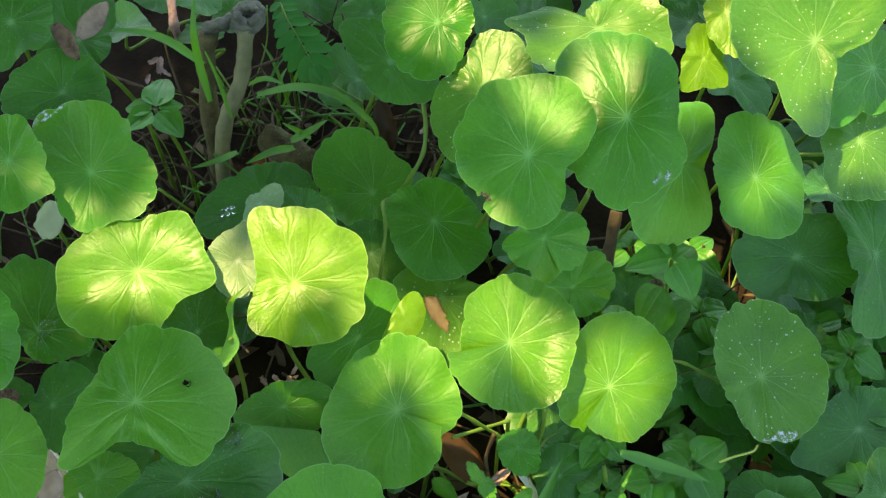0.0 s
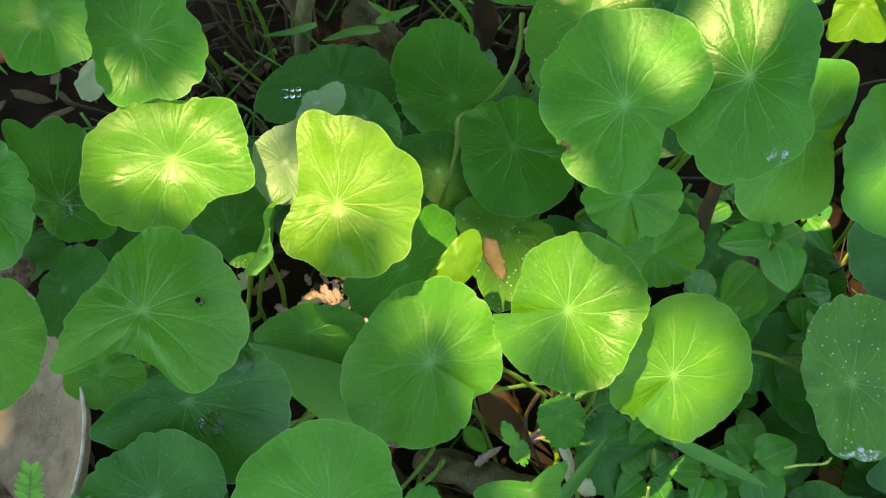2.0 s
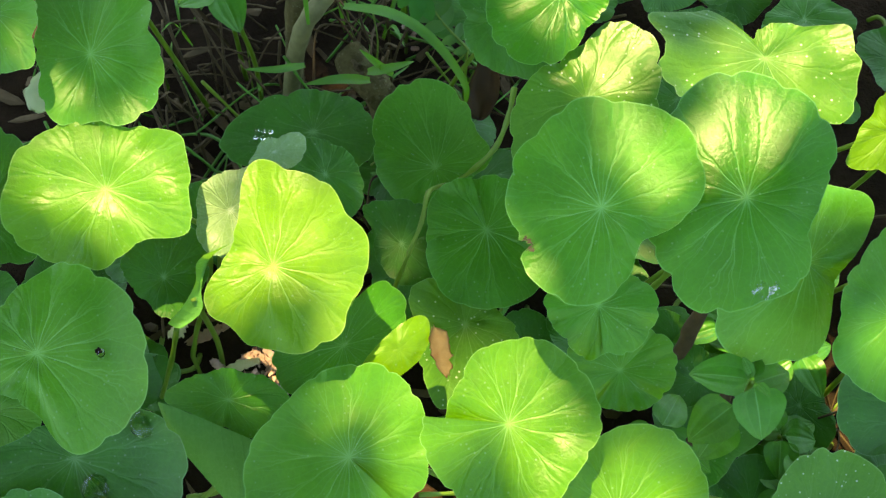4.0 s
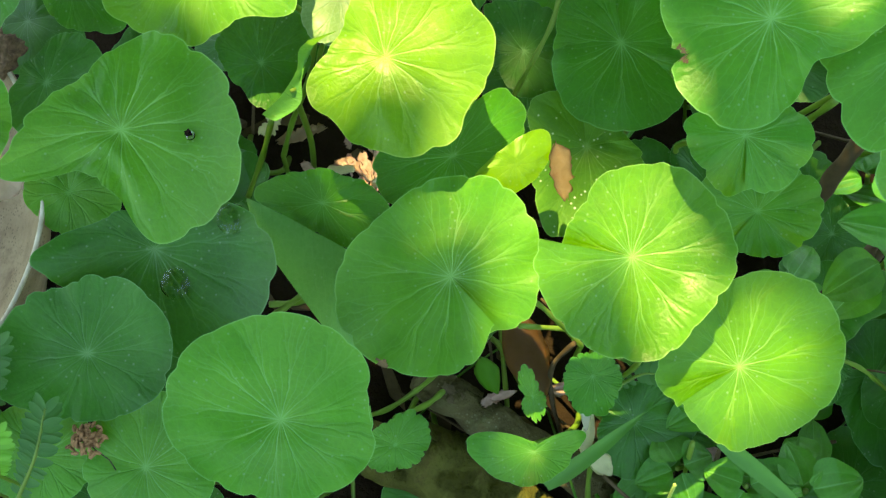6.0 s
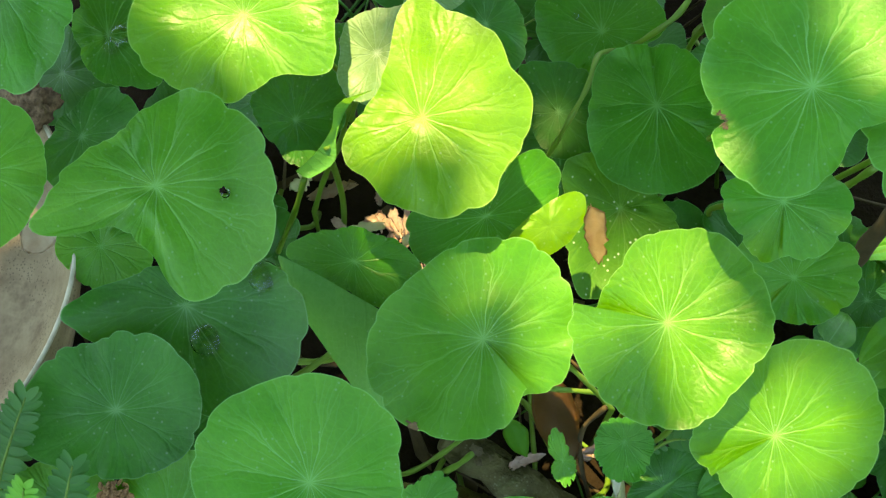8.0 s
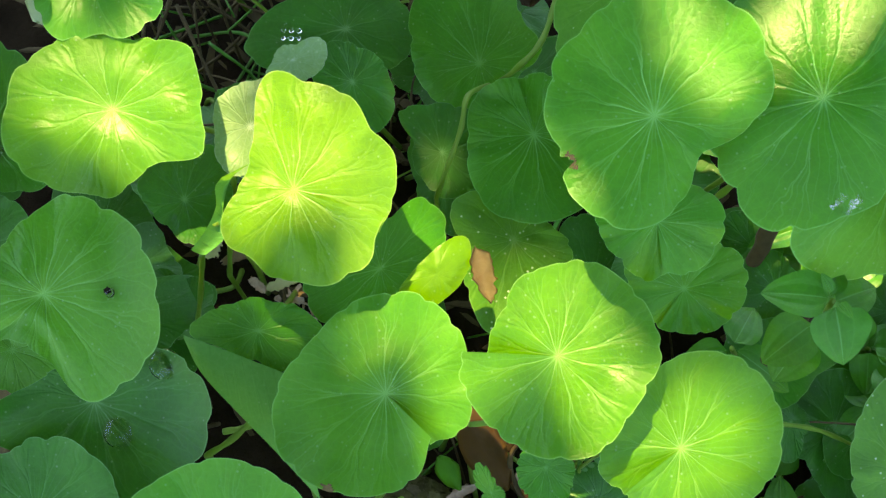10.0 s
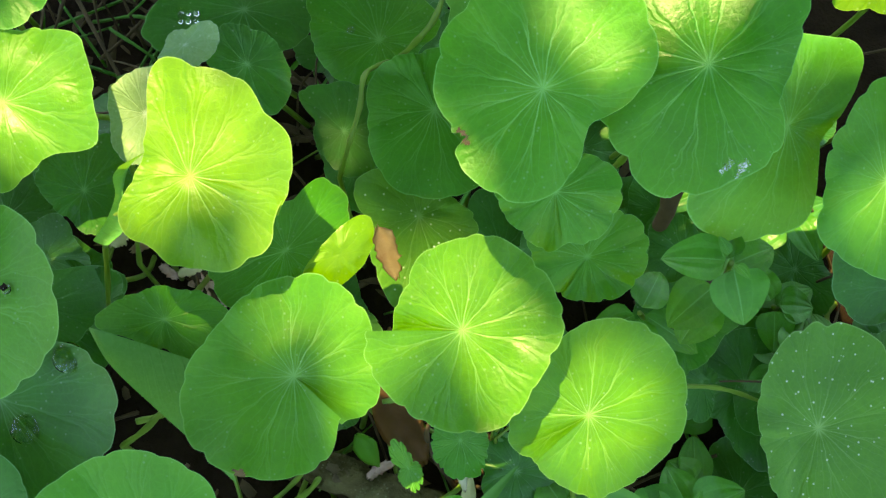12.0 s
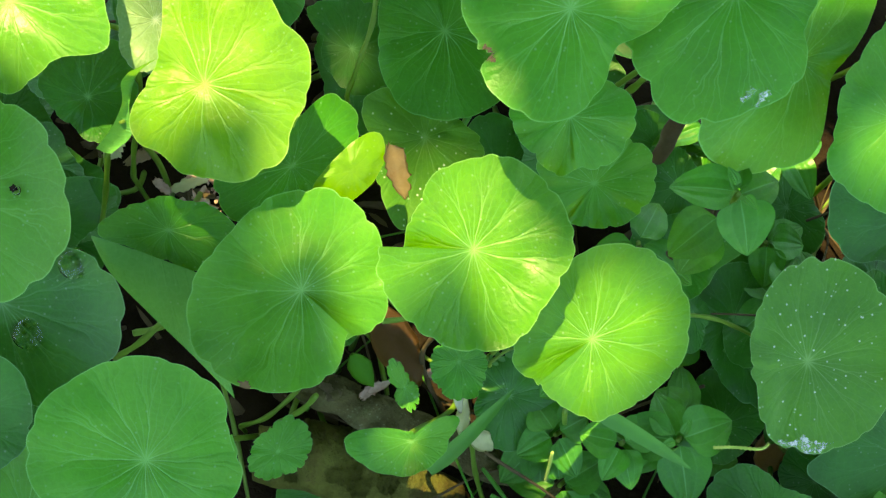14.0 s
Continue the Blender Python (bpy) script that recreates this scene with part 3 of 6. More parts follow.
pennywort((-0.1089, 0.0547, 0.1325), (-0.057, -0.303, 0.951), 0.0281, (-0.070, -0.027, 0.142, 0.056, 0.042, 0.007, -0.008, -0.008, -0.022, -0.046, -0.036, -0.030, -0.010, 0.002, -0.011, 0.008, -0.004, 0.001, -0.002, 0.003, 0.006, 0.010, 0.005, 0.010), 0.02, (0.06, -0.02), "bright", depth=0.03)
pennywort((-0.0929, 0.0379, 0.1009), (0.071, -0.302, 0.951), 0.0150, (0.096, 0.221, -0.054, -0.059, -0.065, 0.048, 0.018, 0.007, 0.015, -0.005, -0.003, -0.013, -0.001, 0.017, 0.006, -0.001, -0.003, 0.004, 0.003, -0.002, 0.001, -0.002, -0.001, -0.002, 0.001, 0.003, 0.002, -0.001), 0.0, (0.0, 0.0), "shade_dark")
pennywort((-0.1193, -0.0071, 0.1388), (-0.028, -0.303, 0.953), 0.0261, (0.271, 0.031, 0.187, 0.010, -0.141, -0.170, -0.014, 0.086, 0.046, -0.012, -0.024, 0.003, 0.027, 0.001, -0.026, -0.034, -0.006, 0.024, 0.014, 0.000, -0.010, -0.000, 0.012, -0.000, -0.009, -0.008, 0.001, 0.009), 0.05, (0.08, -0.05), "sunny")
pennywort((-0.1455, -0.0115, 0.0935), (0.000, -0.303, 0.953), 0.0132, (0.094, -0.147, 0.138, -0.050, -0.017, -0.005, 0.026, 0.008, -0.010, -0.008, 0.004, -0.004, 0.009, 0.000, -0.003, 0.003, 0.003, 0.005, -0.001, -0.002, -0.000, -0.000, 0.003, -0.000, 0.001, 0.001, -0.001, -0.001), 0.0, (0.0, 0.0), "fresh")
pennywort((-0.1103, -0.0315, 0.1110), (0.000, -0.383, 0.924), 0.0241, (0.244, -0.345, 0.251, 0.060, -0.067, -0.030, 0.042, 0.071, -0.015, -0.015, -0.002, 0.022, -0.001, -0.030, 0.006, 0.014, -0.009, -0.001, 0.002, 0.008, 0.001, -0.003, -0.005, -0.004, 0.006, -0.000, 0.001, -0.001), 0.1, (0.05, 0.0), "shade_dark")
pennywort((-0.1221, -0.0652, 0.1117), (0.000, -0.330, 0.944), 0.0231, (-0.022, 0.049, 0.120, 0.074, -0.029, -0.030, 0.004, 0.005, 0.013, -0.007, -0.015, 0.009, 0.005, -0.008, 0.001, 0.002, -0.005, 0.001, -0.004, -0.003, 0.005, 0.002, -0.001, 0.002, -0.003, -0.003, 0.003, 0.001), 0.06, (0.0, 0.04), "shade_dark")
pennywort((-0.0624, -0.0790, 0.1264), (0.000, -0.330, 0.944), 0.0265, (-0.074, 0.134, 0.065, -0.013, -0.031, -0.024, -0.000, -0.016, -0.004, -0.013, -0.003, -0.009, 0.006, -0.010, 0.004, -0.002, 0.004, -0.001, 0.002, 0.001), 0.05, (0.0, 0.03), "fresh", depth=0.035, slit=(0.14, 0.08))
pennywort((-0.1031, -0.0923, 0.0945), (0.000, -0.370, 0.929), 0.0204, (0.065, 0.082, -0.046, -0.001, 0.003, -0.005, -0.004, -0.003, 0.008, -0.002, 0.002, 0.005, 0.001, 0.002, -0.004, 0.001, -0.000, -0.002, 0.000, -0.001, 0.002, -0.000, -0.000, 0.001, -0.000, -0.000, -0.000, -0.000), 0.0, (0.0, 0.0), "fresh")
pennywort((-0.1339, -0.0936, 0.0940), (0.000, -0.370, 0.929), 0.0162, (-0.053, 0.074, 0.079, 0.020, -0.022, 0.022, -0.007, -0.005, -0.005, -0.003, -0.000, -0.001, 0.005, -0.002, 0.000, -0.003, 0.003, 0.001, -0.002, 0.003, -0.001, -0.001, -0.000, 0.000, 0.000, -0.001, -0.001, 0.001), 0.0, (0.0, 0.0), "fresh")
pennywort((-0.1824, 0.0507, 0.1363), (-0.057, -0.303, 0.951), 0.0277, (-0.122, -0.160, -0.034, -0.112, 0.041, -0.019, -0.015, 0.056, -0.023, 0.008, 0.009, -0.025, 0.014, -0.004, 0.004, 0.007, -0.010, 0.004, -0.004, -0.004, 0.007, -0.004, 0.005, 0.001, -0.001, 0.004, -0.004, -0.001), 0.05, (0.05, 0.0), "mature")
pennywort((-0.1557, 0.0530, 0.1112), (0.111, -0.194, 0.975), 0.0182, (0.328, 0.328, -0.225, -0.164, 0.034, -0.113, 0.014, 0.035, -0.067, -0.050, 0.044, 0.001, -0.022, 0.032, -0.006, -0.032, 0.045, 0.015, -0.020, 0.012, 0.005, -0.022, 0.015, 0.011, -0.019, 0.003, 0.007, -0.008), 0.12, (0.05, 0.0), "mature")
pennywort((-0.1552, 0.0176, 0.1095), (-0.071, -0.302, 0.951), 0.0152, (0.399, -0.199, -0.053, 0.152, 0.007, -0.029, 0.010, -0.038, 0.036, 0.016, -0.020, -0.004, 0.010, -0.007, 0.008, 0.003, -0.003, 0.006, -0.003, -0.006, 0.009, 0.001, -0.002, -0.000, 0.001, -0.000, 0.001, -0.001), 0.0, (0.05, 0.0), "shade_dark")
pennywort((-0.1759, -0.0043, 0.1229), (0.170, -0.299, 0.939), 0.0165, (0.384, -0.129, -0.359, 0.110, 0.071, -0.030, 0.048, -0.025, -0.038, 0.036, 0.008, -0.012, 0.015, -0.014, -0.008, 0.015, -0.001, -0.007, 0.005, -0.009), -0.04, (0.0, 0.0), "fresh", depth=0.03, label="half-folded green pennywort leaf standing before the bowl")
folded_leaf = pennywort((-0.0664, -0.0041, 0.0944), (0.071, -0.435, 0.898), 0.0138, (0.105, -0.008, 0.313, -0.109, -0.049, -0.012, 0.044, -0.001, -0.028, 0.057, 0.038, -0.010, -0.014, -0.013, 0.017, -0.000, -0.005, 0.000, 0.020, 0.004, -0.008, -0.002, -0.001, 0.002, 0.001, 0.003, 0.004, -0.001), 0.1, (0.0, 0.0), "mature")
pennywort((-0.1179, 0.0990, 0.1472), (-0.057, -0.303, 0.951), 0.0255, (0.128, 0.092, -0.171, -0.090, 0.051, -0.048, -0.030, -0.027, -0.032, -0.013, 0.032, 0.001, 0.003, -0.009, 0.010, -0.010, -0.004, 0.005, 0.007, 0.005, 0.007, 0.001, -0.000, 0.002, 0.001, 0.003, -0.005, 0.002), 0.05, (0.05, 0.03), "fresh", film=(1.982, 0.34, 1.276, 0.09))
pennywort((-0.1470, 0.1036, 0.1611), (-0.057, -0.303, 0.951), 0.0187, (-0.058, -0.112, -0.149, 0.004, -0.037, -0.028, -0.021, -0.014, 0.010, 0.030, 0.030, 0.016, 0.017, 0.006, 0.017, -0.005, -0.001, -0.011, -0.008, -0.008, -0.008, -0.002, -0.006, 0.002, -0.004, 0.004, -0.001, 0.004), 0.08, (0.05, 0.0), "fresh")
pennywort((-0.1229, 0.1447, 0.1482), (0.000, -0.370, 0.929), 0.0178, (-0.030, 0.273, 0.243, -0.059, -0.075, -0.081, 0.018, -0.005, -0.016, -0.038, -0.036, -0.001, -0.019, 0.017, 0.006, 0.018, -0.002, 0.002, 0.007, 0.011, 0.012, -0.005, -0.005, -0.006, -0.000, 0.001, -0.001, -0.001), 0.1, (0.0, 0.0), "shade_dark")
pennywort((-0.1360, 0.1759, 0.1651), (0.000, -0.303, 0.953), 0.0208, (-0.125, 0.011, -0.005, 0.068, 0.041, -0.048, -0.042, -0.020, -0.012, 0.025, 0.007, 0.013, 0.012, -0.006, -0.005, -0.008, -0.005, 0.005, 0.002, 0.004, 0.003, -0.003, -0.003, -0.001, 0.000, 0.002, -0.001, 0.001), 0.06, (0.0, 0.0), "shade_dark")
pennywort((-0.1112, 0.1744, 0.1476), (0.141, -0.300, 0.943), 0.0201, (-0.057, 0.178, -0.232, 0.267, 0.035, -0.128, -0.033, 0.027, -0.039, -0.014, 0.015, 0.017, -0.019, -0.001, 0.009, -0.005, -0.021, 0.006, -0.002, -0.010, 0.002, 0.007, -0.003, -0.004, 0.001, 0.002, -0.010, -0.002), 0.0, (0.0, 0.0), "shade_dark")
pennywort((-0.0482, 0.1172, 0.0741), (0.000, -0.357, 0.934), 0.0221, (-0.101, -0.069, 0.269, 0.042, -0.030, -0.058, 0.028, 0.010, -0.025, -0.014, -0.012, 0.022, 0.017, -0.013, -0.001, 0.002, -0.001, -0.001, -0.001, 0.001, -0.001, 0.006, 0.003, -0.003, 0.004, -0.003, -0.002, -0.001), 0.05, (0.0, 0.05), "shade_dark")
pennywort((0.1839, 0.0104, 0.0687), (0.000, -0.370, 0.929), 0.0263, (-0.021, 0.000, 0.188, -0.086, -0.037, -0.006, 0.024, 0.036, -0.001, -0.003, -0.019, -0.001, 0.013, -0.002, -0.004, -0.009, 0.001, 0.004, 0.004, 0.001, -0.007, -0.005, -0.001, 0.003, 0.003, -0.005, -0.002, -0.000), 0.1, (0.0, 0.0), "shade_dark")
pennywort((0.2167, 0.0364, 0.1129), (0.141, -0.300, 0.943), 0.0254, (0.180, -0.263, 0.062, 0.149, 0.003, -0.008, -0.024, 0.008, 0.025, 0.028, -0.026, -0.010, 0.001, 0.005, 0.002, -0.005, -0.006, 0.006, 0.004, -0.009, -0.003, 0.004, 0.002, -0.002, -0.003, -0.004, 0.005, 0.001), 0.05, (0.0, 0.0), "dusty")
pennywort((0.2140, -0.0048, 0.0794), (0.141, -0.300, 0.943), 0.0261, (0.255, -0.092, -0.243, 0.155, 0.121, 0.008, -0.027, -0.022, -0.074, 0.073, 0.050, -0.053, -0.020, 0.010, 0.008, 0.019, 0.006, -0.027, -0.004, 0.030, 0.008, -0.010, -0.008, -0.004, 0.008, 0.010, -0.004, -0.010), 0.0, (0.05, 0.0), "shade_dark")
pennywort((0.1970, -0.0028, 0.0298), (0.000, -0.303, 0.953), 0.0191, (-0.162, -0.011, 0.072, -0.020, -0.043, 0.049, -0.022, -0.017, 0.021, 0.008, -0.014, 0.008, -0.000, -0.008, 0.005, 0.003, -0.002, 0.001, -0.001, 0.001, 0.002, 0.000, 0.002, 0.002, -0.003, 0.001, 0.001, -0.002), 0.0, (0.0, 0.0), "shade_dark")
pennywort((0.1847, -0.0680, 0.0371), (0.000, -0.303, 0.953), 0.0243, (-0.038, -0.120, 0.190, 0.031, -0.037, -0.040, 0.023, -0.005, -0.025, -0.012, -0.000, 0.025, -0.006, -0.019, 0.008, 0.012, -0.009, -0.008, 0.003, 0.009, -0.003, -0.003, 0.004, 0.008, -0.003, -0.010, 0.004, 0.006), 0.05, (0.0, 0.0), "shade_dark")
pennywort((0.1277, -0.0172, 0.0323), (0.000, -0.303, 0.953), 0.0222, (0.220, -0.152, -0.061, -0.127, -0.071, 0.037, 0.014, 0.035, 0.014, -0.011, -0.007, -0.003, -0.001, 0.003, -0.004, -0.000, -0.001, 0.006, 0.006, 0.001, -0.001, -0.005, -0.004, 0.003, 0.003, 0.003, 0.002, -0.001), 0.0, (0.0, 0.0), "shade_dark")
pennywort((0.1109, -0.0180, 0.0404), (0.000, -0.303, 0.953), 0.0086, (-0.348, -0.243, -0.125, 0.060, 0.079, 0.028, 0.068, 0.031, -0.015, -0.014, -0.014, -0.028, -0.010, 0.000, -0.003, 0.006, 0.007, 0.006, 0.003, 0.003, 0.001, 0.001, -0.000, -0.004, -0.000, -0.008, -0.001, 0.001), 0.0, (0.0, 0.0), "shade_dark")
pennywort((0.0102, -0.0653, 0.0565), (0.000, -0.250, 0.968), 0.0095, (-0.099, -0.491, 0.545, 0.179, -0.079, 0.197, 0.023, 0.084, -0.126, 0.060, -0.052, -0.053, -0.017, -0.039, 0.020, -0.038), 0.2, (0.08, 0.0), "fresh", depth=0.025, label="fresh green pennywort leaf folded like a heart")
pennywort((-0.0351, -0.0672, 0.0441), (0.000, -0.303, 0.953), 0.0101, (0.080, 0.067, 0.032, 0.187, -0.018, -0.036, -0.022, -0.029, 0.011, 0.010, -0.007, 0.016, 0.005, -0.005, 0.000, -0.002, -0.004, 0.000, -0.001, -0.002, 0.006, 0.003, 0.002, 0.003, -0.004, -0.003, 0.000, 0.001), 0.0, (0.0, 0.0), "fresh", teeth=18, depth=0.11)
pennywort((0.0254, -0.0409, 0.0690), (0.000, -0.436, 0.900), 0.0097, (-0.004, -0.191, -0.042, -0.016, -0.019, 0.048, -0.010, 0.009, 0.004, 0.006, 0.005, 0.006, 0.007, 0.002, -0.001, -0.005, -0.000, -0.001, 0.002, 0.001, 0.001, -0.000, 0.001, -0.002, -0.000, -0.002, -0.000, -0.001), 0.1, (0.0, 0.0), "mature", teeth=18, depth=0.11)
pennywort((0.0442, -0.0469, 0.0372), (0.000, -0.303, 0.953), 0.0160, (0.213, -0.139, -0.032, -0.029, 0.075, 0.024, 0.007, -0.006, 0.021, -0.006, 0.000, 0.013, 0.013, 0.002, -0.003, -0.002, 0.001, 0.000, -0.001, -0.001, 0.004, -0.001, -0.002, -0.001, 0.004, -0.000, 0.001, 0.001), 0.0, (0.0, 0.0), "shade_dark")
pennywort((-0.0142, -0.0751, 0.0047), (0.000, -0.303, 0.953), 0.0200, (-0.014, -0.175, 0.173, -0.024, 0.001, -0.019, 0.021, 0.003, -0.017, 0.002, -0.014, -0.000, 0.006, -0.004, -0.000, 0.001, 0.002, -0.000, -0.001, 0.006, -0.002, 0.002, -0.001, 0.000, 0.004, -0.000, -0.000, -0.001), 0.0, (0.0, 0.0), "mature")
pennywort((-0.0540, 0.0705, 0.1351), (0.000, -0.410, 0.912), 0.0072, (0.222, -0.159, 0.210, 0.153, 0.049, 0.025, -0.087, 0.074, 0.015, -0.009, -0.023, -0.044, 0.014, 0.010, 0.002, -0.001, -0.006, 0.004, -0.005, -0.011, 0.004, -0.001, 0.011, 0.001, 0.001, 0.004, -0.005, 0.004), 0.1, (0.0, 0.0), "pale")
pennywort((-0.0371, 0.0699, 0.1222), (0.071, -0.302, 0.951), 0.0131, (0.025, -0.079, -0.031, -0.170, -0.016, 0.013, -0.035, 0.020, 0.002, 0.005, 0.011, -0.017, -0.003, -0.003, -0.004, -0.001, -0.003, 0.000, -0.000, -0.001, -0.000, -0.002, 0.005, 0.001, -0.001, -0.002, -0.002, -0.003), 0.0, (0.0, 0.0), "shade_dark")
pennywort((0.0078, -0.0478, 0.0578), (0.283, -0.418, 0.863), 0.0054, (-0.056, -0.028, -0.301, -0.334, 0.218, 0.005, -0.064, 0.123, 0.026, -0.016, -0.016, 0.008, 0.007, -0.012, -0.026, 0.011, 0.025, -0.026, 0.016, 0.021, -0.007, -0.004, -0.012, 0.006, -0.002, -0.013, 0.009, 0.007), 0.1, (0.0, 0.0), "fresh", teeth=20, depth=0.16)

# ---- leaf halves that are turned over ----
def turned_strip(name, leaf, upper, lower, swell, sort, label):
    """A bent half of a blade, between two edges, under its leaf."""
    upper, lower = [Vector(p) for p in upper], [Vector(p) for p in lower]
    top_edge = curve_points(upper[0], upper[1:-1], upper[-1], 7)
    low_edge = curve_points(lower[0], lower[1:-1], lower[-1], 7)
    bm = bmesh.new()
    uv = bm.loops.layers.uv.new("UVMap")
    rows = []
    for i, (p, q) in enumerate(zip(top_edge, low_edge)):
        row = []
        for k in range(9):
            f = k / 8
            c = p.lerp(q, f)
            c.z += swell * math.sin(math.pi * f) * min(1.0, i / 8) + 0.0006 * noise.noise((c.x * 90, c.y * 90, 3.0))
            row.append((bm.verts.new(c - leaf.location), i / (len(top_edge) - 1), 0.3 + 0.66 * f))
        rows.append(row)
    for a, b in zip(rows, rows[1:]):
        for k in range(8):
            items = (a[k], a[k + 1], b[k + 1], b[k])
            fc = bm.faces.new([it[0] for it in items])
            for lp, it in zip(fc.loops, items):
                lp[uv].uv = (it[1], it[2])
    bmesh.ops.recalc_face_normals(bm, faces=bm.faces[:])
    return part(name, bm, LEAF[sort], leaf, label)


turned_strip("flap", folded_leaf, ((-0.0895, -0.0066, 0.0966), (-0.0859, -0.0079, 0.0972), (-0.0756, -0.0112, 0.0965), (-0.0665, -0.0142, 0.0945), (-0.0550, -0.0180, 0.0920)),
             ((-0.0897, -0.0072, 0.0960), (-0.0844, -0.0170, 0.0900), (-0.0731, -0.0282, 0.0830), (-0.0609, -0.0394, 0.0750), (-0.0473, -0.0527, 0.0670)), 0.0022, "under", "turned-down half showing the matt paler underside")
curled_leaf = thing("pennywort", (-0.0850, 0.0400, ground_height(-0.085, 0.040)), "light green pennywort leaf curled into a narrow trough", "plant", "pennywort leaves")
turned_strip("blade", curled_leaf, ((-0.0757, 0.0369, 0.1220), (-0.0786, 0.0351, 0.1180), (-0.0790, 0.0307, 0.1130), (-0.0834, 0.0254, 0.1060), (-0.0898, 0.0216, 0.0980)),
             ((-0.0676, 0.0425, 0.1200), (-0.0744, 0.0387, 0.1160), (-0.0774, 0.0306, 0.1100), (-0.0774, 0.0241, 0.1040), (-0.0847, 0.0200, 0.0980)), -0.0016, "under", "curled blade showing its pale underside")
curled_stalk = bmesh.new()
tube_into(curled_stalk, curve_points((0, 0, 0), [(0.004, -0.004, 0.05)], Vector((-0.0802, 0.0273, 0.1075)) - curled_leaf.location, 8), [0.0011] * 17, 7)
part("petiole", curled_stalk, stem_mat, curled_leaf, "pale green round stalk")


# ---- bowl, saucer, stake, wood ----
def cement_bowl():
    top = thing("bowl", (-0.236, -0.03, ground_height(-0.236, -0.03)), "weathered cream cement bowl with a dirty inner wall", "bowl")
    outer = [(0.0, 0.0), (0.045, 0.0), (0.056, 0.004), (0.066, 0.03), (0.078, 0.07), (0.0835, 0.088), (0.0846, 0.0945), (0.0844, 0.0972), (0.0836, 0.0984), (0.0826, 0.0980), (0.0808, 0.0945), (0.0775, 0.0895), (0.071, 0.081), (0.062, 0.075), (0.048, 0.0715), (0.03, 0.0705), (0.0, 0.07)]
    part("body", lathe(outer, 96, 0.012, 2), cement_mat, top)
    worn = [(0.0829, 0.0978), (0.0831, 0.0986), (0.0836, 0.0988), (0.0841, 0.0985), (0.0843, 0.0977), (0.0829, 0.0978)]
    part("worn_rim", lathe(worn, 96, 0.012, 2), plain_material("worn_cement", (0.16, 0.14, 0.10), (0.44, 0.40, 0.32), 160, 0.85, 0.001, 500), top, "pale worn edge of the rim")
    bm = bmesh.new()
    n = 40
    rng = random.Random(8)
    rows = []
    for i in range(7):
        r = 0.036 * i / 6
        rows.append([bm.verts.new((0.02 + r * math.cos(2 * math.pi * k / n) * (1 + 0.14 * math.sin(3 * 2 * math.pi * k / n + 1)), -0.032 + r * math.sin(2 * math.pi * k / n), 0.0712 + 0.006 * (1 - (i / 6) ** 2) + rng.uniform(0, 0.0012) * (i < 6) - 0.002 * (i == 6))) for k in range(n)])
    for a, b in zip(rows, rows[1:]):
        for k in range(n):
            bm.faces.new((a[k], b[k], b[(k + 1) % n], a[(k + 1) % n]))
    for v in bm.verts:
        v.co.z += 0.0016 * noise.noise(v.co * 160) + 0.0008 * noise.noise(v.co * 500)
    part("dry_mud", bm, mud_mat, top, "cracked brown dry mud in the bowl")
    for k, (cx, cy, r, a0, a1) in enumerate([(0.010, -0.040, 0.016, 0.2, 3.6), (0.030, -0.030, 0.022, 2.0, 4.2), (0.024, -0.050, 0.020, 0.9, 2.4)]):
        bm = bmesh.new()
        line = [(cx + r * math.cos(a) * (1 + 0.1 * math.sin(3 * a)), cy + r * math.sin(a), 0.0785 + 0.002 * math.sin(2 * a + k)) for a in [a0 + (a1 - a0) * i / 16 for i in range(17)]]
        tube_into(bm, line, [0.0008 - 0.0003 * i / 16 for i in range(17)], 6)
        part("dry_root", bm, straw_mat, top, "thin dark dry root curled on the mud")
    return top


cement_bowl()


def saucer():
    where = Vector((-0.2220, 0.2346, 0.0121))
    low = ground_height(where.x, where.y)
    top = thing("saucer", (where.x, where.y, low), "orange-brown terracotta saucer lying in shade on the soil", "saucer")
    prof = [(0.0, -0.012), (0.040, -0.012), (0.048, -0.008), (0.0545, 0.0075), (0.0565, 0.008), (0.0570, 0.0092), (0.0562, 0.0104), (0.0535, 0.0102), (0.047, 0.0048), (0.0, 0.0035)]
    dish = part("dish", lathe([(0.7 * r, 0.7 * h) for r, h in prof], 72, 0.01, 5), terracotta_mat, top)
    dish.matrix_basis = Matrix.Translation((0, 0, 0.012)) @ Euler((radians(6), radians(8), 0)).to_matrix().to_4x4()
    lip = [(0.0530, 0.0098), (0.0545, 0.0075), (0.0568, 0.0078), (0.0580, 0.0092), (0.0577, 0.0108), (0.0560, 0.0117), (0.0538, 0.0112), (0.0530, 0.0098)]
    rim = part("rim", lathe([(0.7 * r, 0.7 * h) for r, h in lip], 72, 0.01, 5), terracotta_mat, top)
    rim.matrix_basis = dish.matrix_basis
    return top


saucer()


def lumpy(bm, amount, scale, seed):
    for v in bm.verts:
        v.co += Vector((noise.noise(v.co * scale + Vector((seed, 0, 0))), noise.noise(v.co * scale + Vector((0, seed, 5))), noise.noise(v.co * scale + Vector((9, 0, seed))))) * amount


